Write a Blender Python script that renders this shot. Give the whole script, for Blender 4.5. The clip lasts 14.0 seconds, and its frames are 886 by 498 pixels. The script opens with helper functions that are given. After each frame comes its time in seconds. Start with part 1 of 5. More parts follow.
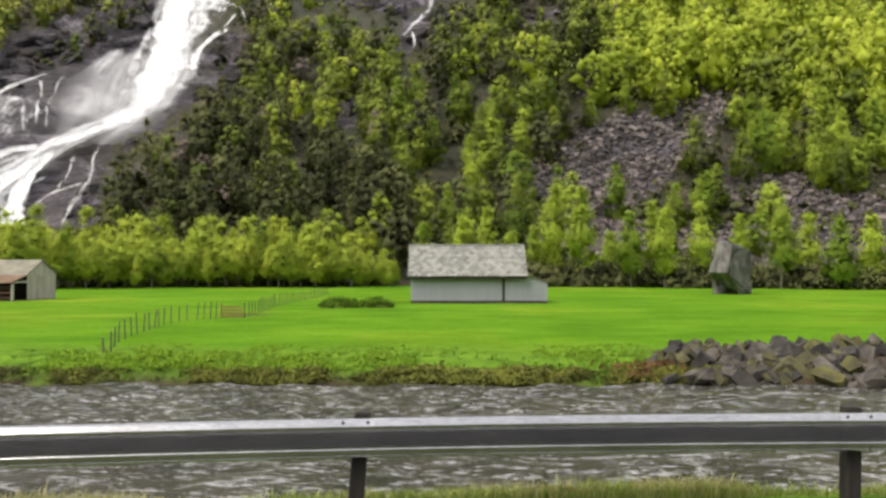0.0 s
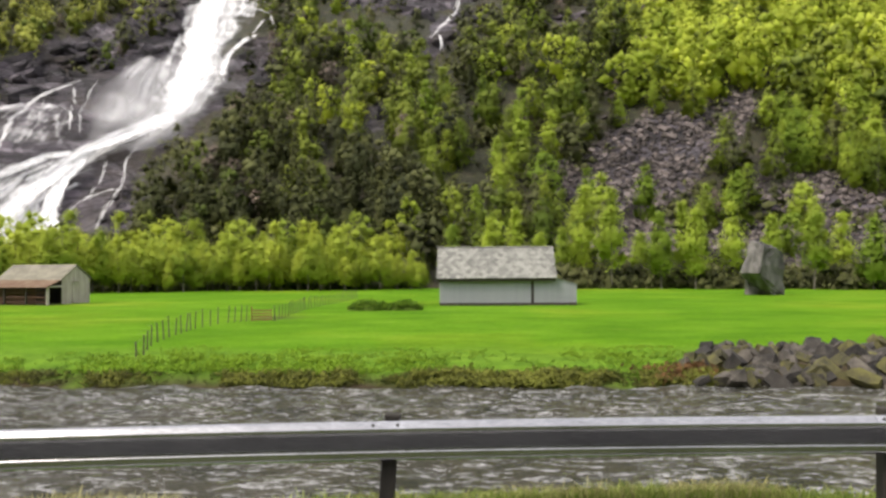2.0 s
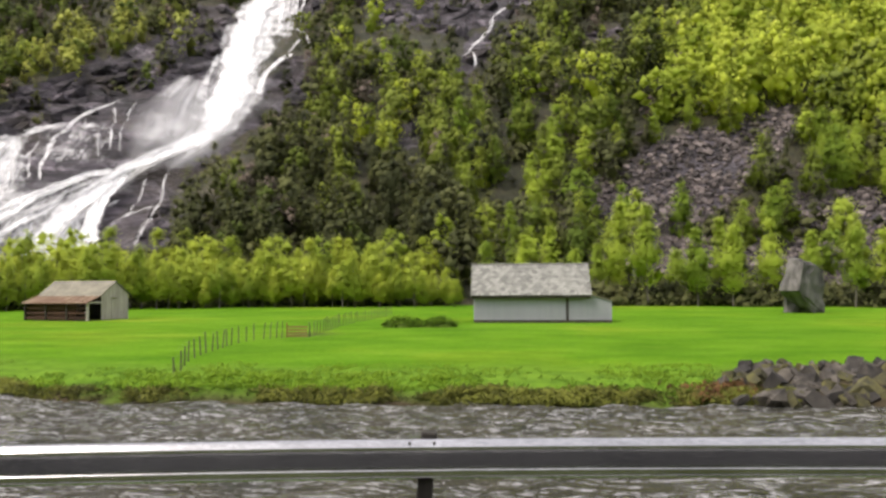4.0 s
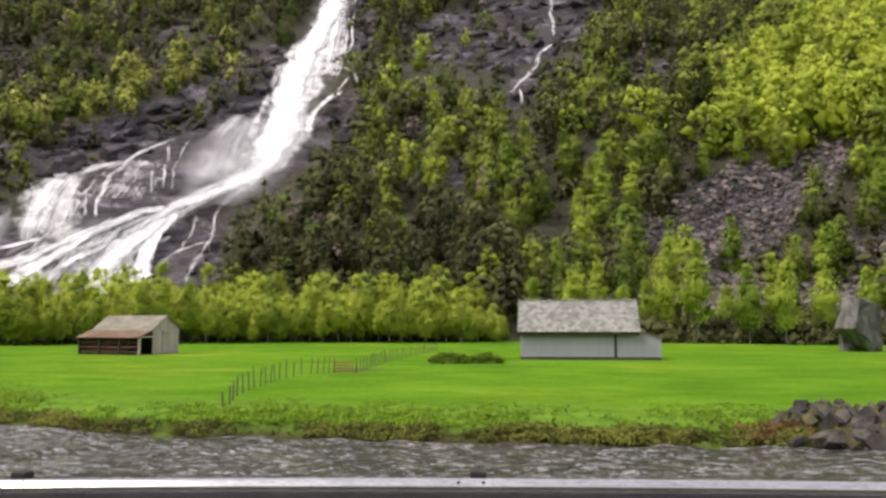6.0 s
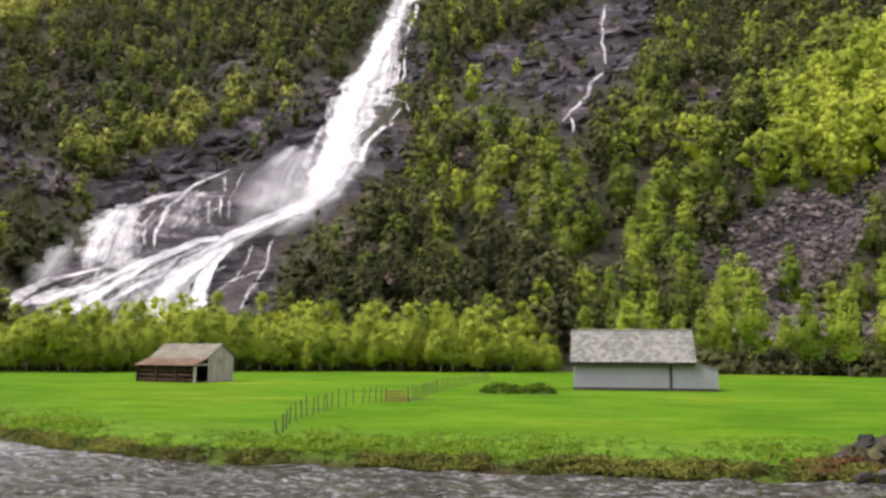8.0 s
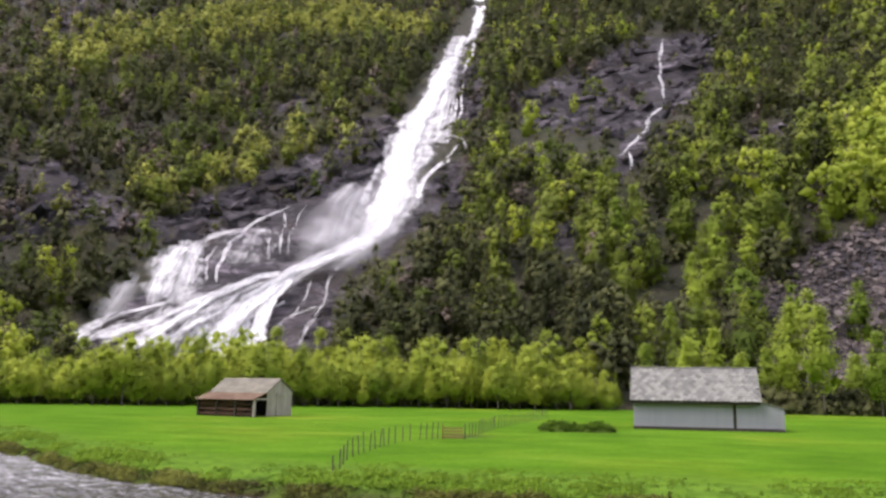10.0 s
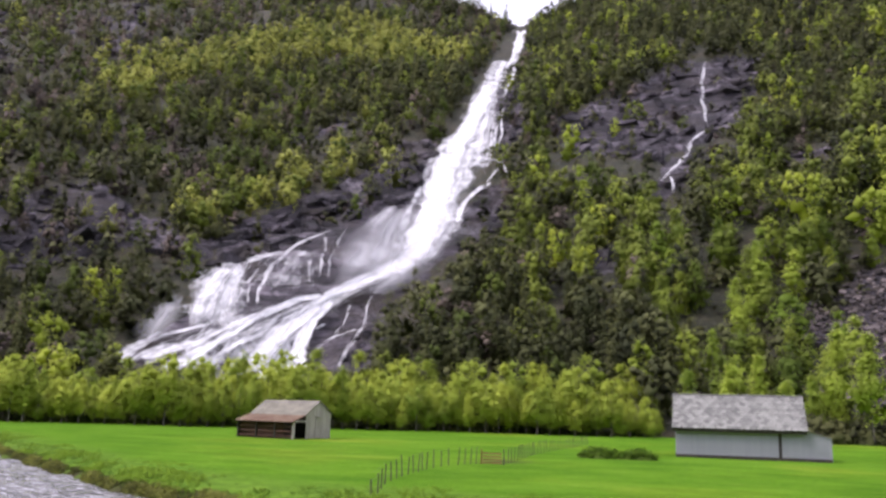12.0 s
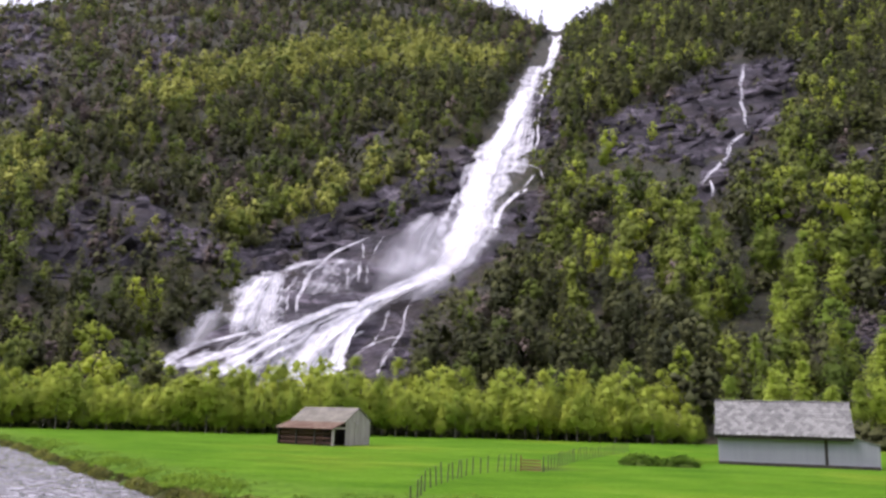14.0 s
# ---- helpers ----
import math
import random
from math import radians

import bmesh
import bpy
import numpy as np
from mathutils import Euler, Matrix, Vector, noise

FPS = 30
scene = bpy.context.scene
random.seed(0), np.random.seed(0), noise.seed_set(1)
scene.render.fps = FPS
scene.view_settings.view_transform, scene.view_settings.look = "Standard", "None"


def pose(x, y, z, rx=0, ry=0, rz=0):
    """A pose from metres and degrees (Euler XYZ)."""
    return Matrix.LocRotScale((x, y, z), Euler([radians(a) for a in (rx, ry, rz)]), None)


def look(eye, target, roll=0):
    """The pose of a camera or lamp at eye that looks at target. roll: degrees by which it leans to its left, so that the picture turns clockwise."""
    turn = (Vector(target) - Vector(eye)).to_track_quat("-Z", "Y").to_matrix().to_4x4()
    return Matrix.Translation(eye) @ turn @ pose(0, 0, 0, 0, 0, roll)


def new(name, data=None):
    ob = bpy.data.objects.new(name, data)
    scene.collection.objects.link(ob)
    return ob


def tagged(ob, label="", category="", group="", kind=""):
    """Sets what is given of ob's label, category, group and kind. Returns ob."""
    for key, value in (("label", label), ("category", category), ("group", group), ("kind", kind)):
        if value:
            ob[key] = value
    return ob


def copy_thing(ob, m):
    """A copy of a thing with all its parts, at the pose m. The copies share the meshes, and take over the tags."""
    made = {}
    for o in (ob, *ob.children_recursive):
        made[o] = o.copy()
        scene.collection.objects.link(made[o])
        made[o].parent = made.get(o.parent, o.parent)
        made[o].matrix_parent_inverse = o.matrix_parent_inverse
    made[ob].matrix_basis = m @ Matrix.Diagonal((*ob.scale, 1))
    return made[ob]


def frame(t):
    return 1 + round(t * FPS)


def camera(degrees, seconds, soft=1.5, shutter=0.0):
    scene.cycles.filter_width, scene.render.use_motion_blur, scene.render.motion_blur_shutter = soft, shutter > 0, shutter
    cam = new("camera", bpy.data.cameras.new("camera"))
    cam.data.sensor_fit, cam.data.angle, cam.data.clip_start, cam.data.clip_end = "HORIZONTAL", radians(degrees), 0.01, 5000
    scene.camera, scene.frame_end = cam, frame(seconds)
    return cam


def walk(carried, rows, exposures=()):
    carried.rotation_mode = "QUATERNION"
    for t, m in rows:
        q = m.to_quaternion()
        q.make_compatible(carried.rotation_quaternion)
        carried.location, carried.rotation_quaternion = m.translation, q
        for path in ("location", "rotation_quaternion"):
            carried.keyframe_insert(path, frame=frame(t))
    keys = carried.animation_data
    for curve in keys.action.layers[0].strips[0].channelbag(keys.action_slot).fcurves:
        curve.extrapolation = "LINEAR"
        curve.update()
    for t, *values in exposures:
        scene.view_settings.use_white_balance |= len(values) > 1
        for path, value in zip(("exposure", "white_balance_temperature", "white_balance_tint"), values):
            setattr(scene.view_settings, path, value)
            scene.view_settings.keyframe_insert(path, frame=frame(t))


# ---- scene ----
cam = camera(53.9, 14.0, soft=2.8)


def eye(t):
    """The lookout by the road: the camera only sways a few centimetres."""
    k = min(max((t - 2.2) / 4.3, 0.0), 1.0)
    return (-0.055 * k, 0.0, 2.0 + 0.02 * k)


PATH = [
    (0.0, 91.10, 0.00, -0.01), (0.5, 91.10, 0.09, 0.45), (1.0, 91.12, 0.23, 0.93), (1.5, 91.17, 0.32, 1.42),
    (2.0, 91.26, 0.35, 1.87), (2.5, 91.38, 0.34, 2.26), (3.0, 91.58, 0.32, 2.71), (5.5, 94.12, 0.07, 6.47),
    (6.0, 94.73, 0.00, 7.12), (6.5, 95.31, -0.06, 7.84), (7.0, 95.74, -0.11, 8.52), (7.5, 96.20, -0.12, 9.49),
    (8.0, 96.63, -0.28, 10.50), (8.5, 97.15, -0.42, 11.53), (9.0, 97.74, -0.57, 12.43), (11.3, 100.15, -1.30, 16.12),
    (11.5, 100.26, -1.43, 16.32), (12.0, 100.45, -1.51, 16.72), (12.5, 100.58, -1.47, 17.22), (13.0, 100.66, -1.41, 17.87),
    (13.5, 100.73, -1.44, 18.50), (14.0, 100.82, -1.43, 19.23),
]
walk(cam, [(t, pose(*eye(t), rx, ry, rz)) for t, rx, ry, rz in PATH],
     [(0.0, 0.25, 6500, 11), (1.2, 0.29, 6490, 12), (3.4, 0.29, 6480, 14), (5.4, 0.15, 6450, 16), (9.0, 0.16, 6200, 22), (12.0, 0.11, 5820, 28), (14.0, 0.08, 5750, 30)])

# ---- light: a bright, thinly overcast sky ----
SUN_AZ, SUN_EL = radians(236), radians(56)
world = bpy.data.worlds.new("sky")
scene.world = world
world.use_nodes = True
wn, wl = world.node_tree.nodes, world.node_tree.links
wn.clear()
sky = wn.new("ShaderNodeTexSky")
sky.sky_type, sky.sun_disc = "NISHITA", False
sky.sun_elevation, sky.sun_rotation, sky.dust_density, sky.air_density = SUN_EL, SUN_AZ, 4.0, 1.0
veil = wn.new("ShaderNodeMix")
veil.data_type = "RGBA"
veil.inputs["Factor"].default_value = 0.8
veil.inputs["B"].default_value = (10.6, 10.4, 10.4, 1)
wl.new(sky.outputs[0], veil.inputs["A"])
back = wn.new("ShaderNodeBackground")
back.inputs["Strength"].default_value = 0.128
wl.new(veil.outputs["Result"], back.inputs["Color"])
wo = wn.new("ShaderNodeOutputWorld")
wl.new(back.outputs[0], wo.inputs[0])
sun = bpy.data.lights.new("sun", "SUN")
sun.energy, sun.angle, sun.color = 2.7, radians(20), (1.0, 0.92, 0.78)
sun_ob = new("sun", sun)
sun_ob.matrix_world = look((math.sin(SUN_AZ) * 50, math.cos(SUN_AZ) * 50, 50 * math.tan(SUN_EL)), (0, 0, 0))


# ---- materials ----
def nodes_of(name):
    m = bpy.data.materials.new(name)
    m.use_nodes = True
    nt = m.node_tree
    bsdf = nt.nodes["Principled BSDF"]
    return m, nt, nt.nodes.new, nt.links.new, bsdf


def noise_node(nt, scale, detail=4.0, rough=0.6, coords=None, stretch=None):
    n = nt.nodes.new("ShaderNodeTexNoise")
    n.inputs["Scale"].default_value, n.inputs["Detail"].default_value = scale, detail
    n.inputs["Roughness"].default_value = rough
    if coords is None:
        coords = nt.nodes.new("ShaderNodeNewGeometry").outputs["Position"]
    if stretch:
        mp = nt.nodes.new("ShaderNodeMapping")
        mp.inputs["Scale"].default_value = stretch
        nt.links.new(coords, mp.inputs["Vector"])
        coords = mp.outputs["Vector"]
    nt.links.new(coords, n.inputs["Vector"])
    return n.outputs["Fac"]


def ramp(nt, fac, stops):
    r = nt.nodes.new("ShaderNodeValToRGB")
    e = r.color_ramp.elements
    while len(e) < len(stops):
        e.new(0.5)
    for el, (p, c) in zip(e, stops):
        el.position, el.color = p, (*c, 1) if len(c) == 3 else c
    nt.links.new(fac, r.inputs["Fac"])
    return r.outputs["Color"]


def mixed(nt, fac, a, b, mode="MIX"):
    m = nt.nodes.new("ShaderNodeMix")
    m.data_type, m.blend_type = "RGBA", mode
    for sock, v in (("Factor", fac), ("A", a), ("B", b)):
        if isinstance(v, (int, float)):
            m.inputs[sock].default_value = v
        elif isinstance(v, tuple):
            m.inputs[sock].default_value = (*v, 1)
        else:
            nt.links.new(v, m.inputs[sock])
    return m.outputs["Result"]


def math_node(nt, op, a, b=0.0, clamp=False):
    m = nt.nodes.new("ShaderNodeMath")
    m.operation, m.use_clamp = op, clamp
    for i, v in enumerate((a, b)):
        if isinstance(v, (int, float)):
            m.inputs[i].default_value = v
        else:
            nt.links.new(v, m.inputs[i])
    return m.outputs[0]


def attribute(nt, name):
    a = nt.nodes.new("ShaderNodeAttribute")
    a.attribute_name = name
    return a


def bumped(nt, bsdf, height, strength, distance):
    b = nt.nodes.new("ShaderNodeBump")
    b.inputs["Strength"].default_value, b.inputs["Distance"].default_value = strength, distance
    nt.links.new(height, b.inputs["Height"])
    nt.links.new(b.outputs[0], bsdf.inputs["Normal"])


def surface(name, a, b, scale, rough=0.8, metal=0.0, bump=0.3, dist=0.02, stretch=None, fine=None, local=True, vary=0.5, joined_pieces=False):
    """A plain worn surface: two tones in patches, fine grain, relief; alike pieces differ a little."""
    m, nt, nn, ll, bsdf = nodes_of(name)
    co = nn("ShaderNodeTexCoord").outputs["Object"] if local else None
    big = noise_node(nt, scale, 4, 0.65, co, stretch)
    grain = noise_node(nt, fine or scale * 9, 3, 0.7, co, stretch)
    c = ramp(nt, big, [(0.3, a), (0.7, b)])
    c = mixed(nt, 0.5, c, ramp(nt, grain, [(0.25, (0.45, 0.45, 0.45)), (0.75, (1, 1, 1))]), "MULTIPLY")
    rnd = nn("ShaderNodeNewGeometry").outputs["Random Per Island"] if joined_pieces else nn("ShaderNodeObjectInfo").outputs["Random"]
    c = mixed(nt, 0.45 if vary >= 0.5 else 1.0, c, ramp(nt, rnd, [(0.0, (vary, vary, vary * 1.02)), (1.0, (1, 1, 1))]), "MULTIPLY")
    ll(c, bsdf.inputs["Base Color"])
    bsdf.inputs["Roughness"].default_value, bsdf.inputs["Metallic"].default_value = rough, metal
    bumped(nt, bsdf, mixed(nt, 0.4, big, grain), bump, dist)
    return m


def foliage(name, low, high, translucent=0.35, tone=True, crown=True):
    """Leaves: matt, partly see-through, each tree and each leaf a little different."""
    m, nt, nn, ll, bsdf = nodes_of(name)
    geo = nn("ShaderNodeNewGeometry")
    if tone:
        t = attribute(nt, "tone").outputs["Fac"]
    else:
        t = nn("ShaderNodeObjectInfo").outputs["Random"]
    leaf = geo.outputs["Random Per Island"]
    f = math_node(nt, "ADD", math_node(nt, "MULTIPLY", t, 0.88), math_node(nt, "MULTIPLY", leaf, 0.12))
    c = ramp(nt, f, [(0.1, low), (0.9, high)])
    ll(c, bsdf.inputs["Base Color"])
    bsdf.inputs["Roughness"].default_value = 0.6
    bsdf.inputs["Specular IOR Level"].default_value = 0.1
    tr = nn("ShaderNodeBsdfTranslucent")
    ll(c, tr.inputs["Color"])
    if crown:
        # leaves are too small to model singly: each clump takes the lie of its bough
        turn = nn("ShaderNodeVectorTransform")
        turn.vector_type, turn.convert_from, turn.convert_to = "NORMAL", "OBJECT", "WORLD"
        ll(attribute(nt, "lie").outputs["Vector"], turn.inputs["Vector"])
        ll(turn.outputs["Vector"], bsdf.inputs["Normal"])
    mx = nn("ShaderNodeMixShader")
    mx.inputs[0].default_value = translucent
    ll(bsdf.outputs[0], mx.inputs[1])
    ll(tr.outputs[0], mx.inputs[2])
    ll(mx.outputs[0], nt.nodes["Material Output"].inputs["Surface"])
    return m


LEAF_SPRING = foliage("spring_leaves", (0.34, 0.44, 0.062), (0.66, 0.74, 0.115), 0.64)
# blue raised in the next five leaf colours: distance haze put into them
LEAF_HAZED = foliage("hazed_leaves", (0.24, 0.28, 0.064), (0.50, 0.53, 0.11), 0.3)
LEAF_GREEN = foliage("green_leaves", (0.14, 0.19, 0.042), (0.37, 0.44, 0.076), 0.5)
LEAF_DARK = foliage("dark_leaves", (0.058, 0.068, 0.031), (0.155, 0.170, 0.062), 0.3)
LEAF_BROWN = foliage("bare_twigs", (0.10, 0.082, 0.074), (0.28, 0.228, 0.18), 0.2)
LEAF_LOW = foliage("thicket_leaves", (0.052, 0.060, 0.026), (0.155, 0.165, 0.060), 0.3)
LEAF_ALDER = foliage("alder_leaves", (0.32, 0.42, 0.056), (0.54, 0.62, 0.088), 0.52, tone=False)
LEAF_BIRCH = foliage("birch_leaves", (0.25, 0.36, 0.050), (0.50, 0.61, 0.09), 0.55, tone=False)
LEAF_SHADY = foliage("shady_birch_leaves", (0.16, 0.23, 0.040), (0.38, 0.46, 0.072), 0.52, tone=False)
GRASS_BLADE = foliage("grass_blades", (0.16, 0.24, 0.04), (0.38, 0.43, 0.11), crown=False)
GRASS_DRY = foliage("dry_grass_blades", (0.22, 0.22, 0.09), (0.50, 0.46, 0.20), crown=False)
FRINGE = foliage("bank_roots", (0.045, 0.048, 0.016), (0.22, 0.24, 0.045))
WEEDS = foliage("bank_weeds", (0.055, 0.12, 0.010), (0.20, 0.33, 0.024))
FERN_RED = foliage("withered_ferns", (0.09, 0.05, 0.025), (0.22, 0.12, 0.05))
BARK = surface("bark", (0.10, 0.085, 0.07), (0.30, 0.27, 0.24), 1.5, 0.9, stretch=(1, 1, 0.4))
STONE = surface("bank_stone", (0.018, 0.015, 0.012), (0.21, 0.185, 0.155), 1.5, 0.8, bump=0.9, dist=0.08, vary=0.12)
BOULDER = surface("boulder_rock", (0.013, 0.012, 0.011), (0.28, 0.265, 0.25), 0.6, 0.85, bump=0.7, dist=0.12, stretch=(1, 1, 0.45))
SCREE = surface("scree_rock", (0.060, 0.050, 0.050), (0.34, 0.285, 0.27), 0.5, 0.9, local=False, vary=0.13, joined_pieces=True)
SLATE = surface("roof_slate", (0.20, 0.20, 0.18), (0.62, 0.62, 0.56), 1.0, 0.7, bump=0.3, vary=0.46)
WALL_GREY = surface("grey_boards", (0.33, 0.335, 0.385), (0.40, 0.405, 0.455), 0.8, 0.75, bump=0.3, stretch=(3, 3, 0.4), vary=0.84)
WOOD_GREY = surface("weathered_wood", (0.38, 0.345, 0.315), (0.62, 0.57, 0.52), 1.2, 0.85, bump=0.4, stretch=(3, 3, 0.4))
WOOD_DARK = surface("dark_wood", (0.035, 0.03, 0.026), (0.09, 0.075, 0.06), 1.5, 0.9, stretch=(2, 2, 0.5))
BOARD_BROWN = surface("red_brown_boards", (0.05, 0.028, 0.020), (0.17, 0.085, 0.055), 1.2, 0.9, stretch=(0.5, 2, 2))
ROOF_OLD = surface("old_sheet_roof", (0.16, 0.15, 0.11), (0.34, 0.315, 0.24), 0.9, 0.8)
RUST = surface("rusty_sheet_roof", (0.15, 0.075, 0.042), (0.29, 0.21, 0.135), 0.9, 0.85)
FENCE_WOOD = surface("fence_wood", (0.09, 0.08, 0.055), (0.20, 0.18, 0.13), 2, 0.9)
GATE_WOOD = surface("gate_wood", (0.26, 0.15, 0.06), (0.40, 0.23, 0.10), 3, 0.85)
POST_WOOD = surface("rail_post_wood", (0.018, 0.016, 0.013), (0.05, 0.042, 0.033), 4, 0.85, stretch=(3, 3, 0.5))
ASPHALT = surface("asphalt", (0.04, 0.04, 0.042), (0.065, 0.065, 0.066), 0.6, 0.9, fine=60, local=False)
STEEL = surface("galvanised_steel", (0.44, 0.445, 0.46), (0.62, 0.625, 0.64), 5.0, 0.20, 0.97, bump=0.06, stretch=(0.3, 1, 1))
BOLT = surface("bolt_steel", (0.08, 0.08, 0.08), (0.16, 0.15, 0.14), 30, 0.5, 0.8)


def ground_material():
    m, nt, nn, ll, bsdf = nodes_of("meadow_turf")
    big = noise_node(nt, 0.05, 5, 0.6)
    mid = noise_node(nt, 0.35, 5, 0.65, stretch=(0.6, 1, 1))
    fine = noise_node(nt, 6.0, 4, 0.75)
    green = ramp(nt, big, [(0.3, (0.078, 0.195, 0.007)), (0.52, (0.115, 0.248, 0.009)), (0.70, (0.20, 0.285, 0.018))])
    green = mixed(nt, 0.85, green, ramp(nt, mid, [(0.34, (0.62, 0.70, 0.5)), (0.55, (1, 1, 1)), (0.66, (1.2, 1.1, 1.7))]), "MULTIPLY")
    pale = noise_node(nt, 0.9, 5, 0.75, stretch=(0.35, 1.3, 1))
    green = mixed(nt, ramp(nt, pale, [(0.58, (0, 0, 0)), (0.72, (0.26, 0.26, 0.26))]), green, (0.34, 0.40, 0.07))
    green = mixed(nt, 0.55, green, ramp(nt, fine, [(0.34, (0.35, 0.42, 0.3)), (0.6, (1, 1, 1))]), "MULTIPLY")
    soil = ramp(nt, noise_node(nt, 2.5, 5, 0.7), [(0.3, (0.028, 0.023, 0.014)), (0.7, (0.085, 0.068, 0.042))])
    rough_grass = ramp(nt, noise_node(nt, 1.2, 5, 0.7), [(0.3, (0.055, 0.12, 0.010)), (0.7, (0.15, 0.27, 0.024))])
    c = mixed(nt, attribute(nt, "rough").outputs["Fac"], green, rough_grass)
    c = mixed(nt, attribute(nt, "soil").outputs["Fac"], c, soil)
    ll(c, bsdf.inputs["Base Color"])
    bsdf.inputs["Roughness"].default_value = 0.9
    bsdf.inputs["Specular IOR Level"].default_value = 0.05
    bumped(nt, bsdf, mixed(nt, 0.5, mid, fine), 0.7, 0.12)
    return m


def nn_vec(nt, scale):
    """Coordinates pushed about by a coarse noise, in metres."""
    geo, noise, add = nt.nodes.new("ShaderNodeNewGeometry"), nt.nodes.new("ShaderNodeTexNoise"), nt.nodes.new("ShaderNodeVectorMath")
    noise.inputs["Scale"].default_value, noise.inputs["Detail"].default_value = scale, 4.0
    add.operation = "MULTIPLY"
    add.inputs[1].default_value = (60, 60, 60)
    nt.links.new(geo.outputs["Position"], noise.inputs["Vector"])
    nt.links.new(noise.outputs["Color"], add.inputs[0])
    return add.outputs[0]


def slope_material():
    m, nt, nn, ll, bsdf = nodes_of("mountain_ground")
    mid = noise_node(nt, 0.13, 6, 0.7)
    fine = noise_node(nt, 0.8, 6, 0.8)
    upright_streak = noise_node(nt, 0.24, 5, 0.7, stretch=(1.0, 1.0, 0.16))
    tilt = nn("ShaderNodeMapping")
    tilt.inputs["Rotation"].default_value, tilt.inputs["Scale"].default_value = (0.5, radians(-22), 0), (0.45, 0.45, 1.25)
    ll(nn("ShaderNodeNewGeometry").outputs["Position"], tilt.inputs["Vector"])
    strata = noise_node(nt, 0.20, 6, 0.75, tilt.outputs["Vector"])
    rock = ramp(nt, strata, [(0.33, (0.022, 0.019, 0.023)), (0.44, (0.075, 0.065, 0.076)), (0.55, (0.15, 0.134, 0.150)), (0.66, (0.30, 0.28, 0.30))])
    # dark upright streaks put overhang shade and damp into the rock colour
    rock = mixed(nt, 0.55, rock, ramp(nt, upright_streak, [(0.38, (0.25, 0.25, 0.28)), (0.56, (1, 1, 1))]), "MULTIPLY")
    rock = mixed(nt, 0.5, rock, ramp(nt, fine, [(0.34, (0.25, 0.25, 0.27)), (0.6, (1, 1, 1))]), "MULTIPLY")
    facet = nn("ShaderNodeTexVoronoi")
    facet.inputs["Scale"].default_value = 0.24
    ll(tilt.outputs["Vector"], facet.inputs["Vector"])
    apart = nn("ShaderNodeSeparateColor")
    ll(facet.outputs["Color"], apart.inputs["Color"])
    rock = mixed(nt, 0.8, rock, ramp(nt, apart.outputs["Red"], [(0.0, (0.30, 0.29, 0.32)), (0.6, (0.95, 0.93, 0.97)), (1.0, (1.7, 1.65, 1.7))]), "MULTIPLY")
    rock = mixed(nt, 0.6, rock, ramp(nt, nn("ShaderNodeNewGeometry").outputs["Random Per Island"], [(0.0, (0.35, 0.34, 0.37)), (1.0, (1.3, 1.25, 1.3))]), "MULTIPLY")
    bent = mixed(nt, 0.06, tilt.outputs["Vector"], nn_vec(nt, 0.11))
    # dark crack lines: crevice and overhang shade painted into the rock colour
    for size, width, crack_shade in ((0.16, 0.05, 0.22), (0.42, 0.07, 0.42)):
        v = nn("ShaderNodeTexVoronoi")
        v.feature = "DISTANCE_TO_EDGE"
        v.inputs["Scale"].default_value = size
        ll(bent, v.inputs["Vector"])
        rock = mixed(nt, 1.0, rock, ramp(nt, v.outputs["Distance"], [(0.0, (crack_shade, crack_shade, crack_shade)), (width, (1, 1, 1))]), "MULTIPLY")
    rust = noise_node(nt, 0.06, 4, 0.6)
    rock = mixed(nt, ramp(nt, rust, [(0.52, (0, 0, 0)), (0.68, (0.5, 0.5, 0.5))]), rock, (0.075, 0.058, 0.040))
    under = ramp(nt, mid, [(0.30, (0.022, 0.026, 0.011)), (0.47, (0.042, 0.044, 0.018)), (0.58, (0.068, 0.056, 0.028)), (0.66, (0.062, 0.076, 0.024)), (0.8, (0.10, 0.115, 0.034))])
    under = mixed(nt, 0.85, under, ramp(nt, fine, [(0.36, (0.25, 0.25, 0.25)), (0.5, (0.75, 0.75, 0.75)), (0.66, (1.4, 1.4, 1.3))]), "MULTIPLY")
    f = math_node(nt, "ADD", attribute(nt, "bare").outputs["Fac"], math_node(nt, "MULTIPLY", math_node(nt, "SUBTRACT", mid, 0.5), 1.3))
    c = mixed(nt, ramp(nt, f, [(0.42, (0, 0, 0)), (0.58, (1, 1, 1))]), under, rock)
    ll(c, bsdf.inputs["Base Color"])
    bsdf.inputs["Roughness"].default_value = 0.7
    bumped(nt, bsdf, mixed(nt, 0.45, mixed(nt, 0.45, mixed(nt, 0.6, upright_streak, strata), fine), apart.outputs["Green"]), 1.0, 3.6)
    return m


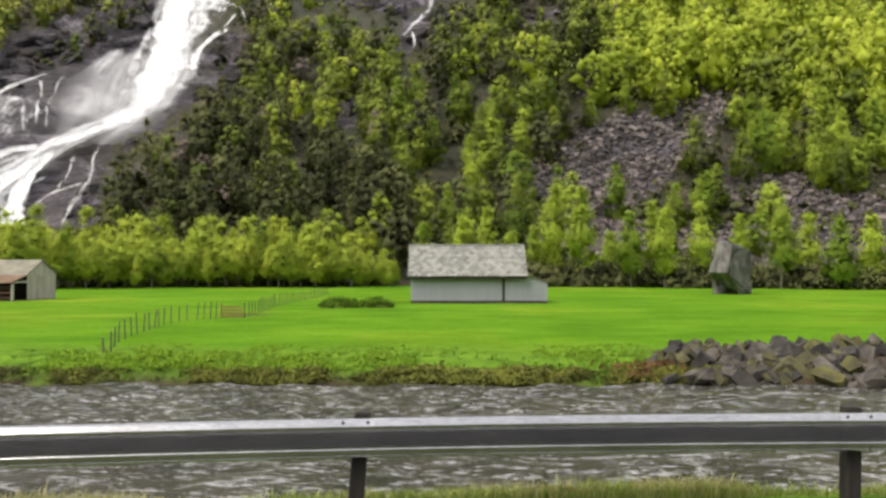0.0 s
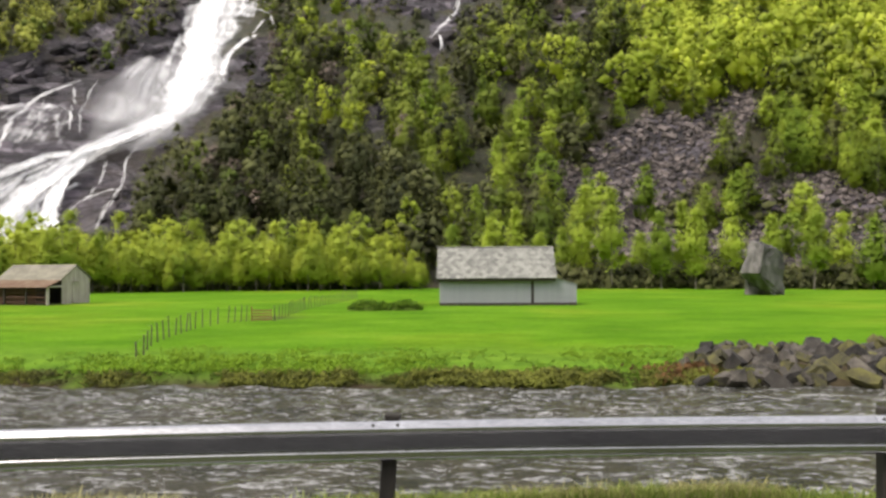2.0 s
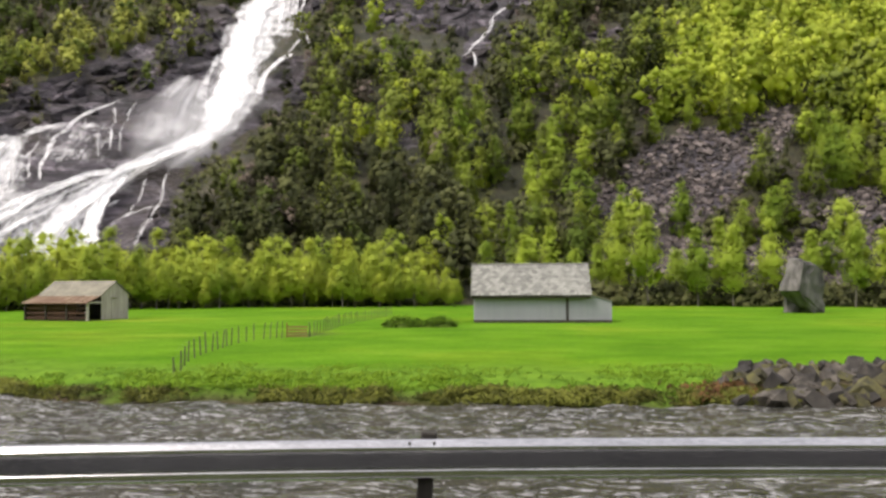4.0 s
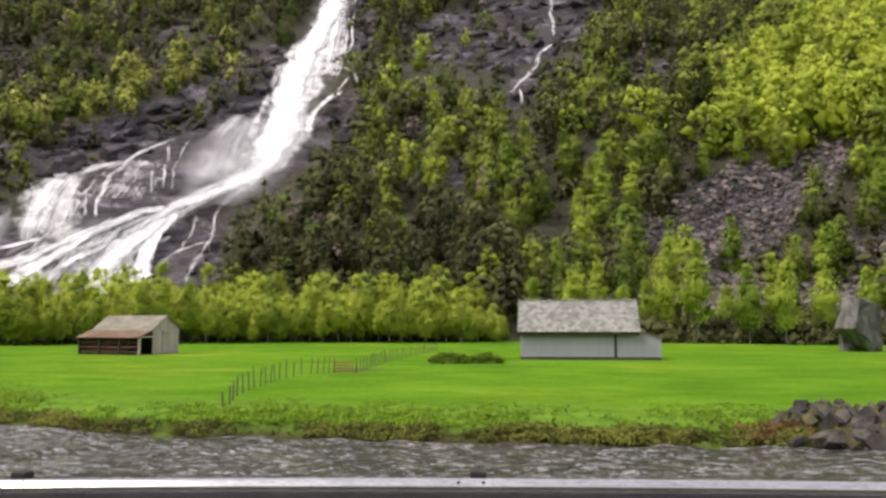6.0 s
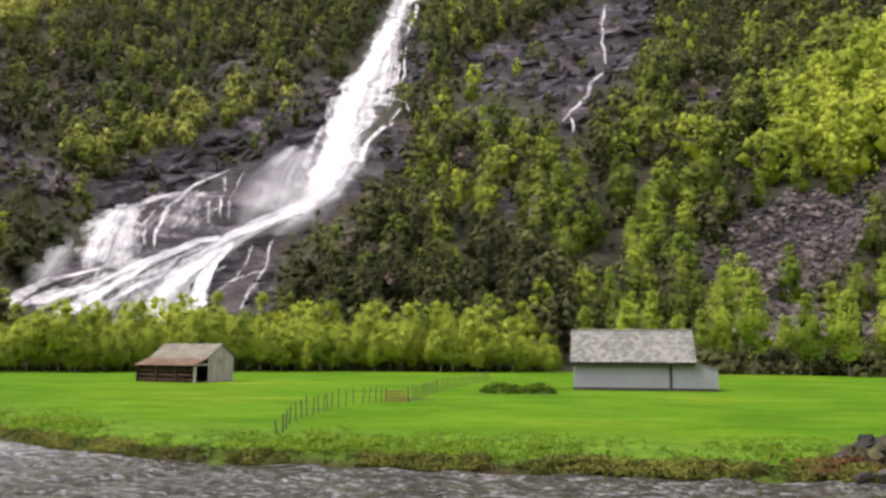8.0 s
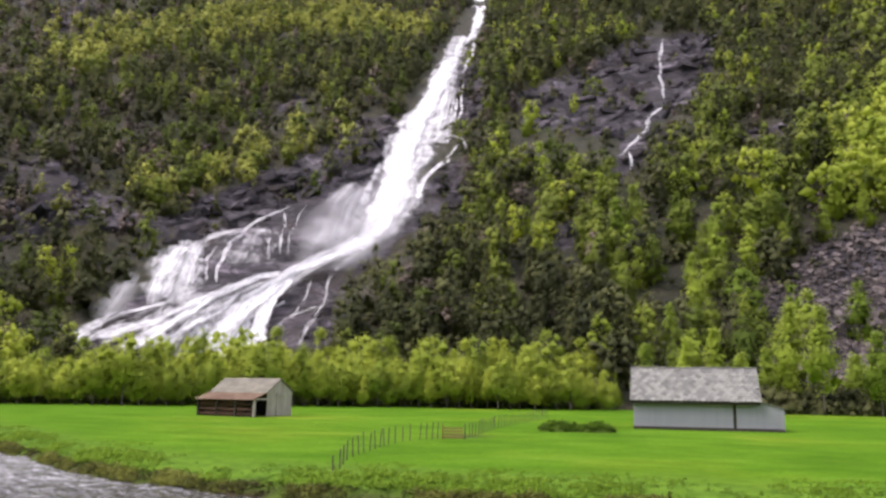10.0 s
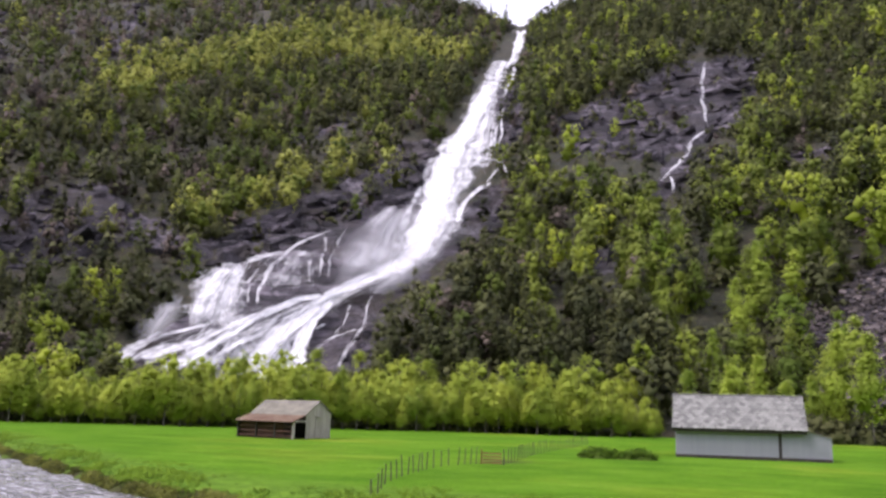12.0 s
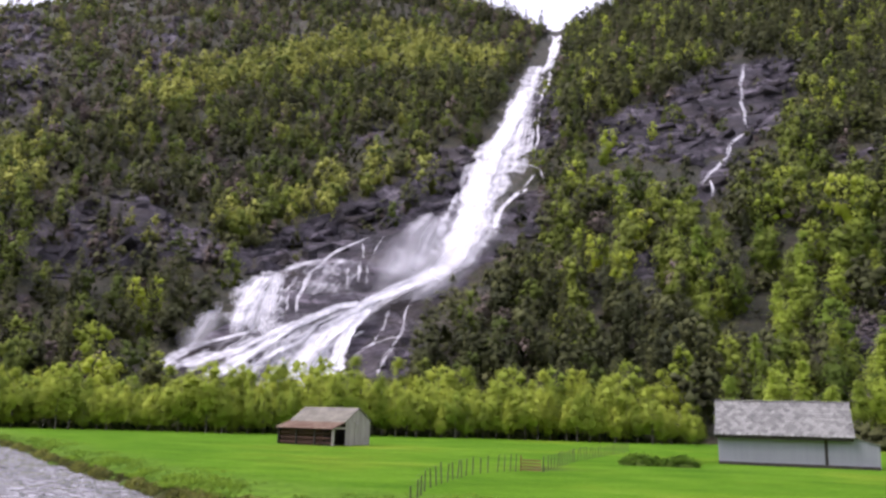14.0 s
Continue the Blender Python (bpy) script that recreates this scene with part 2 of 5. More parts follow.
def water_material():
    m, nt, nn, ll, bsdf = nodes_of("river_water")
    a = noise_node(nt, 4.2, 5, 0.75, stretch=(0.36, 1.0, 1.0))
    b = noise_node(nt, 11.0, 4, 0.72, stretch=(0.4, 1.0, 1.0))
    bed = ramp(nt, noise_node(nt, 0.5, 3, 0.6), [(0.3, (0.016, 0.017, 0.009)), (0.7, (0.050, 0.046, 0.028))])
    # pale sky glints, with some foam, painted into the water colour
    crest_glint = ramp(nt, mixed(nt, 0.45, a, b), [(0.505, (0, 0, 0)), (0.60, (0.58, 0.58, 0.58))])
    # sky sheen, painted in stronger upstream of the bend
    place = nn("ShaderNodeSeparateXYZ")
    ll(nn("ShaderNodeNewGeometry").outputs["Position"], place.inputs[0])
    upstream_sheen = math_node(nt, "MULTIPLY", math_node(nt, "SUBTRACT", -14.0, place.outputs["X"]), 0.07, True)
    crest_glint = math_node(nt, "ADD", crest_glint, math_node(nt, "MULTIPLY", upstream_sheen, ramp(nt, a, [(0.36, (0.1, 0.1, 0.1)), (0.56, (0.55, 0.55, 0.55))])), True)
    ll(mixed(nt, crest_glint, bed, (0.58, 0.585, 0.60)), bsdf.inputs["Base Color"])
    bsdf.inputs["Roughness"].default_value, bsdf.inputs["IOR"].default_value = 0.15, 1.33
    bumped(nt, bsdf, b, 0.8, 0.08)
    return m


def foam_material():
    """White falling water: streaks along the fall that thin out to the edges and let the rock show."""
    m, nt, nn, ll, bsdf = nodes_of("falling_water")
    flow = attribute(nt, "flow").outputs["Vector"]
    s1 = noise_node(nt, 1.0, 5, 0.65, flow, (0.8, 0.07, 1))
    s2 = noise_node(nt, 1.0, 6, 0.75, flow, (2.4, 0.26, 1))
    s3 = noise_node(nt, 0.30, 4, 0.6)
    fill = attribute(nt, "fill").outputs["Fac"]
    streak = mixed(nt, 0.3, mixed(nt, 0.5, s1, s2), s3)
    s = math_node(nt, "ADD", math_node(nt, "MULTIPLY", math_node(nt, "SUBTRACT", streak, 0.5), 2.5), 0.5)
    f = math_node(nt, "ADD", s, math_node(nt, "SUBTRACT", fill, 0.5))
    alpha = ramp(nt, f, [(0.26, (0, 0, 0)), (0.50, (0.40, 0.40, 0.40)), (0.84, (1, 1, 1))])
    c = ramp(nt, streak, [(0.34, (0.56, 0.57, 0.60)), (0.56, (0.88, 0.88, 0.89))])
    ll(c, bsdf.inputs["Base Color"])
    bsdf.inputs["Roughness"].default_value = 0.7
    tr = nn("ShaderNodeBsdfTransparent")
    mx = nn("ShaderNodeMixShader")
    ll(alpha, mx.inputs[0])
    ll(tr.outputs[0], mx.inputs[1])
    ll(bsdf.outputs[0], mx.inputs[2])
    ll(mx.outputs[0], nt.nodes["Material Output"].inputs["Surface"])
    bumped(nt, bsdf, s, 0.6, 0.5)
    return m


def spray_material():
    """Drifting spray: thin, patchy, without edges."""
    m, nt, nn, ll, bsdf = nodes_of("spray")
    n = noise_node(nt, 0.09, 3, 0.5)
    soft = ramp(nt, attribute(nt, "fill").outputs["Fac"], [(0.0, (0, 0, 0)), (0.25, (0.13, 0.13, 0.13)), (0.7, (0.54, 0.54, 0.54))])
    f = math_node(nt, "MULTIPLY", soft, ramp(nt, n, [(0.35, (0.35, 0.35, 0.35)), (0.65, (1, 1, 1))]))
    bsdf.inputs["Base Color"].default_value, bsdf.inputs["Roughness"].default_value = (0.8, 0.8, 0.82, 1), 1.0
    tr, mx = nn("ShaderNodeBsdfTransparent"), nn("ShaderNodeMixShader")
    ll(f, mx.inputs[0])
    ll(tr.outputs[0], mx.inputs[1])
    ll(bsdf.outputs[0], mx.inputs[2])
    ll(mx.outputs[0], nt.nodes["Material Output"].inputs["Surface"])
    return m


SPRAY = spray_material()
TURF, SLOPE, WATER, FOAM = ground_material(), slope_material(), water_material(), foam_material()


# ---- mesh helpers ----
def mesh_of(name, verts, faces, material=None, smooth=False, **attrs):
    """A mesh from arrays of corners and of triangles or quads; attrs are floats (or vectors) for each corner."""
    verts, faces = np.asarray(verts, np.float32), np.asarray(faces, np.int32)
    me = bpy.data.meshes.new(name)
    k = faces.shape[1]
    me.vertices.add(len(verts))
    me.vertices.foreach_set("co", verts.ravel())
    me.loops.add(faces.size)
    me.loops.foreach_set("vertex_index", faces.ravel())
    me.polygons.add(len(faces))
    me.polygons.foreach_set("loop_start", np.arange(0, faces.size, k, dtype=np.int32))
    me.polygons.foreach_set("use_smooth", np.full(len(faces), smooth))
    for key, v in attrs.items():
        v = np.asarray(v, np.float32)
        if v.ndim == 1:
            me.attributes.new(key, "FLOAT", "POINT").data.foreach_set("value", v)
        else:
            me.attributes.new(key, "FLOAT_VECTOR", "POINT").data.foreach_set("vector", v.ravel())
    me.update(calc_edges=True)
    if material:
        me.materials.append(material)
    return me


def grid_faces(nu, nv):
    i = np.arange(nu * nv).reshape(nv, nu)
    return np.stack([i[:-1, :-1], i[:-1, 1:], i[1:, 1:], i[1:, :-1]], -1).reshape(-1, 4)


def mesh_from_bm(name, bm, material):
    me = bpy.data.meshes.new(name)
    bm.to_mesh(me)
    bm.free()
    me.materials.append(material)
    return me


def part(name, me, parent, label="", m=None):
    """One mesh object under a thing or a part."""
    ob = new(name, me)
    ob.parent = parent
    if m is not None:
        ob.matrix_basis = m
    return tagged(ob, label)


def empty(name, m, label, category, group="", kind=""):
    ob = new(name)
    ob.matrix_basis = m
    return tagged(ob, label, category, group, kind)


def box_bm(sx, sy, sz, bevel=0.0, bm=None, at=(0, 0, 0)):
    """A box that stands on z = 0, its middle over at."""
    bm = bm or bmesh.new()
    g = bmesh.ops.create_cube(bm, size=1.0, matrix=Matrix.Translation((at[0], at[1], at[2] + sz / 2)) @ Matrix.Diagonal((sx, sy, sz, 1)))
    if bevel:
        es = list({e for v in g["verts"] for e in v.link_edges})
        bmesh.ops.bevel(bm, geom=es, offset=bevel, segments=1, affect="EDGES")
    return bm


_table = np.random.RandomState(7).rand(256, 256)


def vnoise(x, y):
    """Smooth noise from 0 to 1 on the plane."""
    xi, yi = np.floor(x).astype(int), np.floor(y).astype(int)
    fx, fy = x - xi, y - yi
    fx, fy = fx * fx * (3 - 2 * fx), fy * fy * (3 - 2 * fy)
    a, b = _table[xi % 256, yi % 256], _table[(xi + 1) % 256, yi % 256]
    c, d = _table[xi % 256, (yi + 1) % 256], _table[(xi + 1) % 256, (yi + 1) % 256]
    return (a * (1 - fx) + b * fx) * (1 - fy) + (c * (1 - fx) + d * fx) * fy


def fbm(x, y, octaves=4, gain=0.5):
    s, a, n = 0.0, 1.0, 0.0
    for k in range(octaves):
        s, n = s + a * (vnoise(x * 2 ** k + 17.3 * k, y * 2 ** k + 5.1 * k) - 0.5), n + a
        a *= gain
    return 2 * s / n


def smooth(a, b, x):
    k = np.clip((x - a) / (b - a), 0, 1)
    return k * k * (3 - 2 * k)


# ---- the lie of the land ----
FIELD, RIVER = -0.9, -1.6


def far_shore(x):
    """The waterline of the meadow's bank: straight, then bending away upstream."""
    return 26.4 + 2.31 * np.logaddexp(0, (-17 - x) / 3.0) + 0.5 * fbm(x * 0.35, x * 0 + 3.0, 3)


def rail_y(x):
    """The line of the guard rail along the gently bending road."""
    return 7.24 + 0.09 * x - 0.009 * x * x


def near_shore(x):
    return rail_y(np.clip(x, -12, 12)) + 5.3


def ground_z(x, y):
    s = y - far_shore(x)
    far = np.interp(s, [-3, -0.6, 0.0, 0.5, 1.5, 4.0, 8.0], [-2.4, -1.85, RIVER, -1.25, -1.0, FIELD - 0.02, FIELD])
    far = far + np.where(s > 3, 0.10 * fbm(x * 0.06, y * 0.06, 3) * smooth(3, 12, s), 0.10 * fbm(x * 1.3, y * 1.3, 3))
    n = y - near_shore(x)
    v = y - rail_y(np.clip(x, -12, 12))
    near = np.interp(v, [0.25, 1.2, 3.0, 5.3, 7.3], [0.0, -0.3, -0.9, RIVER, -2.4])
    # unseen slope behind the lookout, added to darken the rail's reflections
    near = near + np.interp(-y, [9, 14, 60, 200, 1500], [0, 1, 26, 110, 160])
    return np.where(y < near_shore(x) + 2, near + 0.02 * fbm(x, y, 3), far)


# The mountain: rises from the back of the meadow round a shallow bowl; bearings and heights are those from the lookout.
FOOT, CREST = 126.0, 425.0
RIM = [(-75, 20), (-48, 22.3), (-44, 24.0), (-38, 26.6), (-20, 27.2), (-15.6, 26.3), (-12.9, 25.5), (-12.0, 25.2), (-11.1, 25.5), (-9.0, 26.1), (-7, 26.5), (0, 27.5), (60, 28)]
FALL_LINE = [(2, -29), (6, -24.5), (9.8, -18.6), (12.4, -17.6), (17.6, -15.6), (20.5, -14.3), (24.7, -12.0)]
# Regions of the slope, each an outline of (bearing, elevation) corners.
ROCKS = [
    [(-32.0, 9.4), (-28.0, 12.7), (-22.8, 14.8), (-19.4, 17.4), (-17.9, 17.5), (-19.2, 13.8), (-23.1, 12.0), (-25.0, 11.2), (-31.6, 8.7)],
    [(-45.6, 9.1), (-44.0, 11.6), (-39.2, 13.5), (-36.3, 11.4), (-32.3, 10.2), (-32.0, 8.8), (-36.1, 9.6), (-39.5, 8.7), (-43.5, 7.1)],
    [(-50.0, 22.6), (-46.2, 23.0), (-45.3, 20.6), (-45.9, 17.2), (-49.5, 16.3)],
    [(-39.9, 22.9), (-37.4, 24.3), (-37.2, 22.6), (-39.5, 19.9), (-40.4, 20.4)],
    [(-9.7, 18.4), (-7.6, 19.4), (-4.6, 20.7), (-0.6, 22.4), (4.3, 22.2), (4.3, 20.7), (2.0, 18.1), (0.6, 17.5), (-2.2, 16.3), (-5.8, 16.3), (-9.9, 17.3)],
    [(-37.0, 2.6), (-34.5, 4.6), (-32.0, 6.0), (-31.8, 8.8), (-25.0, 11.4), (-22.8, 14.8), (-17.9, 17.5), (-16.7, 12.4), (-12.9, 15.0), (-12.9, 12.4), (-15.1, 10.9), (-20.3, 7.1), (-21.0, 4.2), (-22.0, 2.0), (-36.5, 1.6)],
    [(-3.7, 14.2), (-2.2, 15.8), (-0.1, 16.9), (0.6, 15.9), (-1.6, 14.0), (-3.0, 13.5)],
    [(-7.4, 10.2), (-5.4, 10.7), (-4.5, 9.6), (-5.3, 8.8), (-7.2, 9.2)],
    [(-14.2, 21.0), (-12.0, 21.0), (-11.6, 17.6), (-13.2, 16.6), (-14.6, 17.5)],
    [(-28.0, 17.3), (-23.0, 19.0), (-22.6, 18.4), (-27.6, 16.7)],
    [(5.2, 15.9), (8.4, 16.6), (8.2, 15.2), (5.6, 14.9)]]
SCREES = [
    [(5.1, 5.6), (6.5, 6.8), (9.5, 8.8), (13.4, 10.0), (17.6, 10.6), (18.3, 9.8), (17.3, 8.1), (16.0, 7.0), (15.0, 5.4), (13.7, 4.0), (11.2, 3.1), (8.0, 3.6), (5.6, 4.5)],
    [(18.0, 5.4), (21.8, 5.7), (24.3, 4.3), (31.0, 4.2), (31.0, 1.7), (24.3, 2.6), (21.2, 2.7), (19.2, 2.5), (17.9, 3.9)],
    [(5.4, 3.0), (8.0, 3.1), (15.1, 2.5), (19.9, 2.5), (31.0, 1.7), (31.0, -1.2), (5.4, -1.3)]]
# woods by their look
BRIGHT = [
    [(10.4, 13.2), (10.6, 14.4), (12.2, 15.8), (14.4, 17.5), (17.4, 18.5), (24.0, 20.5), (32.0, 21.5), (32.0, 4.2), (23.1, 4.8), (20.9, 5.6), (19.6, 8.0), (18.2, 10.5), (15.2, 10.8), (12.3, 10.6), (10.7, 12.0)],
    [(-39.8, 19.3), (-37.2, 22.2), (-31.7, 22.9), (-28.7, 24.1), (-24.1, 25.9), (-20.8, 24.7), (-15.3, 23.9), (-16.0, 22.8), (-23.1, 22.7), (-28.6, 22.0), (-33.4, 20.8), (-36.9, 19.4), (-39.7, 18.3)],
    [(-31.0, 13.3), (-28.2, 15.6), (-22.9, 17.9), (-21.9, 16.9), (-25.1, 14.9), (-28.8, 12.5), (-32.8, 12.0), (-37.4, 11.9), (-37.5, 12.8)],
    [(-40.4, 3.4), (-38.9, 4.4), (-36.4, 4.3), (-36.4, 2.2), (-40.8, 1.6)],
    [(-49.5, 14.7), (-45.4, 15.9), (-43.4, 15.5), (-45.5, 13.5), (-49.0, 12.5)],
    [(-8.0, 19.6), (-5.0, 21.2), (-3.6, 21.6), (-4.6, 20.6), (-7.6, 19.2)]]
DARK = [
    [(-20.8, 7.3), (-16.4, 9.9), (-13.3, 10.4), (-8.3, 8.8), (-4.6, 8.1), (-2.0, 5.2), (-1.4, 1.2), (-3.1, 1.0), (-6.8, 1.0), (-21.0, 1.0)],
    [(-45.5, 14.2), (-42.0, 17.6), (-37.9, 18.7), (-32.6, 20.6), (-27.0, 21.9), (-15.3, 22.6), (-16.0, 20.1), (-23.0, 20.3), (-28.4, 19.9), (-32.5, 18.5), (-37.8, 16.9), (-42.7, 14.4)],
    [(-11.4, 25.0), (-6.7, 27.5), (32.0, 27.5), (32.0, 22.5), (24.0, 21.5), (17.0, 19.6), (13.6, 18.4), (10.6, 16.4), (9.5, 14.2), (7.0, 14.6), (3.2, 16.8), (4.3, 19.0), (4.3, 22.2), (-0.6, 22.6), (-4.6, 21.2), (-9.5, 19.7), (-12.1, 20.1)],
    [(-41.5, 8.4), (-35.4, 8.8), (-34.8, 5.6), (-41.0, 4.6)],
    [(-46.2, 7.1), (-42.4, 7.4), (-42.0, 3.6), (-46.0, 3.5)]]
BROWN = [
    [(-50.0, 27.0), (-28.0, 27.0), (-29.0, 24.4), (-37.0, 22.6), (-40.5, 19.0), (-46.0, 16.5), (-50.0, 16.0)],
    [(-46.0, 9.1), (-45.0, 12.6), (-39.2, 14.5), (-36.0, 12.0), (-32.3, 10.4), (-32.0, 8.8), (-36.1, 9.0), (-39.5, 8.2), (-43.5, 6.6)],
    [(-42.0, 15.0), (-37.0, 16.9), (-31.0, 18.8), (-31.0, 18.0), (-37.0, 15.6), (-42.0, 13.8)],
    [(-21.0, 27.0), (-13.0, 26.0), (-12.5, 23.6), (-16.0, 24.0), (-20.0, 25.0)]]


def bowl(x, y):
    return np.sqrt(y * y + (x * np.where(x < 0, 0.86, 0.6)) ** 2)


def region(outlines, warp=0.7, soft=0.25):
    """A table over bearing and elevation: 1 inside any of the outlines, with wavering, soft edges."""
    az, el = np.meshgrid(np.arange(-92, 84, 0.15), np.arange(-6, 34, 0.15))
    wa, we = az + warp * fbm(az * 0.6 + 40, el * 1.1 + 7, 4), el + 0.7 * warp * fbm(az * 0.6 + 3, el * 1.1 + 90, 4)
    best = np.zeros_like(az)
    for pts in outlines:
        odd, near = np.zeros(az.shape, bool), np.full(az.shape, 99.0)
        for (x0, y0), (x1, y1) in zip(pts, pts[1:] + pts[:1]):
            odd ^= ((y0 > we) != (y1 > we)) & (wa < (x1 - x0) * (we - y0) / (y1 - y0 + 1e-9) + x0)
            k = np.clip(((wa - x0) * (x1 - x0) + (we - y0) * (y1 - y0)) / ((x1 - x0) ** 2 + (y1 - y0) ** 2), 0, 1)
            near = np.minimum(near, np.hypot(wa - x0 - k * (x1 - x0), we - y0 - k * (y1 - y0)))
        best = np.maximum(best, smooth(-soft, soft, np.where(odd, near, -near)))
    return best


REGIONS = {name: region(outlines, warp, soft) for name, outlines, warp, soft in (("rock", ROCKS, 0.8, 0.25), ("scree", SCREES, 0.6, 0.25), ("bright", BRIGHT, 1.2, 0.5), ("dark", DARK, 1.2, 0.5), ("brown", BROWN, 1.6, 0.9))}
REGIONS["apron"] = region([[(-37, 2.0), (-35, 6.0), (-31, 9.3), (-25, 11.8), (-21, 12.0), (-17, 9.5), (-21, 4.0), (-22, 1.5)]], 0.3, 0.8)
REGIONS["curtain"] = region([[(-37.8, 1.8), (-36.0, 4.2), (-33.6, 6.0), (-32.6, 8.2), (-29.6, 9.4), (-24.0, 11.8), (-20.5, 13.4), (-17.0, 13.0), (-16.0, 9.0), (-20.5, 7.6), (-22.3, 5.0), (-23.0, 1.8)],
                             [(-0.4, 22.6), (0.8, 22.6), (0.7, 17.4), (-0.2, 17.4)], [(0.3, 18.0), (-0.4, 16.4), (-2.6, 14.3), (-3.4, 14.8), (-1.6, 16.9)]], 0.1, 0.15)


def within(name, az, el):
    """How far a place of that bearing and elevation lies inside a region, 0 to 1."""
    table = REGIONS[name]
    j = np.clip(np.rint((az + 92) / 0.15).astype(int), 0, table.shape[1] - 1)
    i = np.clip(np.rint((el + 6) / 0.15).astype(int), 0, table.shape[0] - 1)
    return table[i, j]


def slope_z(x, y, detail=True):
    q = bowl(x, y)
    d = q - FOOT
    az = np.degrees(np.arctan2(x, y))
    r = np.hypot(x, y)
    h = np.interp(d, [-20, 0, 25, 75, 150, 225, 299], [-4, 0, 11, 47, 103, 160, 213])
    rim = np.interp(az, *zip(*RIM))
    top = np.tan(np.radians(rim)) * (CREST * r / q) + 2.0 - FIELD
    h = h * (1 + (top / 213 - 1) * smooth(90, 299, d))
    h = np.where(d > 299, top - (d - 299) * 0.15, h)
    el = np.degrees(np.arctan2(h + FIELD - 2.0, r))
    axis = np.interp(el, *zip(*FALL_LINE))
    h = h - 3.5 * np.exp(-((az - axis - 0.3) / 3.6) ** 4) * smooth(0, 40, d)
    if detail:
        k = smooth(5, 50, d)
        calm = 1 - 0.85 * np.maximum(np.exp(-((az - axis + 0.6) / 3.4) ** 4), within("apron", az, el))
        h = h + k * calm * (7.0 * fbm(x / 55, y / 55, 3) + 1.8 * fbm(x / 11, y / 11, 3))
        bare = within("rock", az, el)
        ph = h / 15 + 0.9 * fbm(x / 34, y / 34, 3)
        ph = ph - np.floor(ph)
        h = h + k * bare * calm * 6.0 * (smooth(0.25, 0.75, ph) - ph)
    return h + FIELD


def spot(az, el):
    """Where the line of sight at that bearing and elevation meets the mountain."""
    az, el = np.atleast_1d(np.asarray(az, float)), np.atleast_1d(np.asarray(el, float))
    sx, sy, te = np.sin(np.radians(az)), np.cos(np.radians(az)), np.tan(np.radians(el))
    r = np.arange(112, 560, 3.0)
    hit = slope_z(sx[:, None] * r, sy[:, None] * r) > 2.0 + te[:, None] * r
    hit[:, -1] = True
    rr = r[hit.argmax(1)]
    lo = rr - 3.0
    for _ in range(4):
        mid = (lo + rr) / 2
        under = slope_z(sx * mid, sy * mid) > 2.0 + te * mid
        lo, rr = np.where(under, lo, mid), np.where(under, mid, rr)
    return np.stack([sx * rr, sy * rr, 2.0 + te * rr], -1)


def sheet_ground():
    xs = np.concatenate([np.linspace(-1500, -120, 24)[:-1], np.arange(-120, 60, 1.0), np.linspace(60, 1500, 24)])
    ys = np.concatenate([np.linspace(-1500, -220, 8)[:-1], np.linspace(-220, 2, 40)[:-1], np.arange(2, 44, 0.5), np.arange(44, 150, 2.0), np.linspace(150, 190, 4)])
    x, y = np.meshgrid(xs, ys)
    z = ground_z(x, y)
    s, n = y - far_shore(x), y - near_shore(x)
    rough = np.where(n < 3, 1.0, (1 - smooth(2.5, 7.0, s + 2.0 * fbm(x * 0.4, y * 0.4, 3))))
    soil = np.where(n < 3, smooth(-1.5, -0.5, n), 1 - smooth(0.1, 0.6, s + 0.6 * fbm(x * 1.1, y * 1.1, 3)))
    # unseen slope behind the lookout turned brown for the rail's reflections
    soil = np.where(y < -9, 0.75, soil)
    soil = np.maximum(soil, smooth(6.6, 8.4, x) * (1 - smooth(3.6, 4.4, s)) * (n > 3) * (x < 18))
    soil = np.maximum(soil, 0.9 * np.exp(-(((x + 11.7) / 1.3) ** 2 + ((y - 51.5) / 1.6) ** 2)))
    me = mesh_of("ground", np.stack([x, y, z], -1).reshape(-1, 3), grid_faces(len(xs), len(ys)), TURF, True, rough=rough.ravel(), soil=soil.ravel())
    tagged(new("ground", me), "bright green grazed meadow with an earthy river bank", "meadow", kind="structure")


def sheet_mountain():
    az = np.radians(np.concatenate([np.linspace(-88, -52, 24)[:-1], np.arange(-52, 32, 0.3), np.linspace(32, 80, 24)]))
    q = np.concatenate([np.arange(112, 300, 1.6), np.arange(300, 430, 2.4), np.linspace(430, 800, 20)])
    a, qq = np.meshgrid(az, q)
    k = np.where(a < 0, 0.86, 0.6)
    r = qq / np.sqrt(np.cos(a) ** 2 + (k * np.sin(a)) ** 2)
    x, y = r * np.sin(a), r * np.cos(a)
    z = slope_z(x, y)
    el = np.degrees(np.arctan2(z - 2.0, r))
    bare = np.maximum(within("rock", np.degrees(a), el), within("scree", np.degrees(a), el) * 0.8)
    me = mesh_of("mountainside", np.stack([x, y, z], -1).reshape(-1, 3), grid_faces(len(az), len(q)), SLOPE, True, bare=bare.ravel())
    tagged(new("mountainside", me), "steep mountainside of dark undergrowth and purplish grey rock", "mountain", kind="structure")


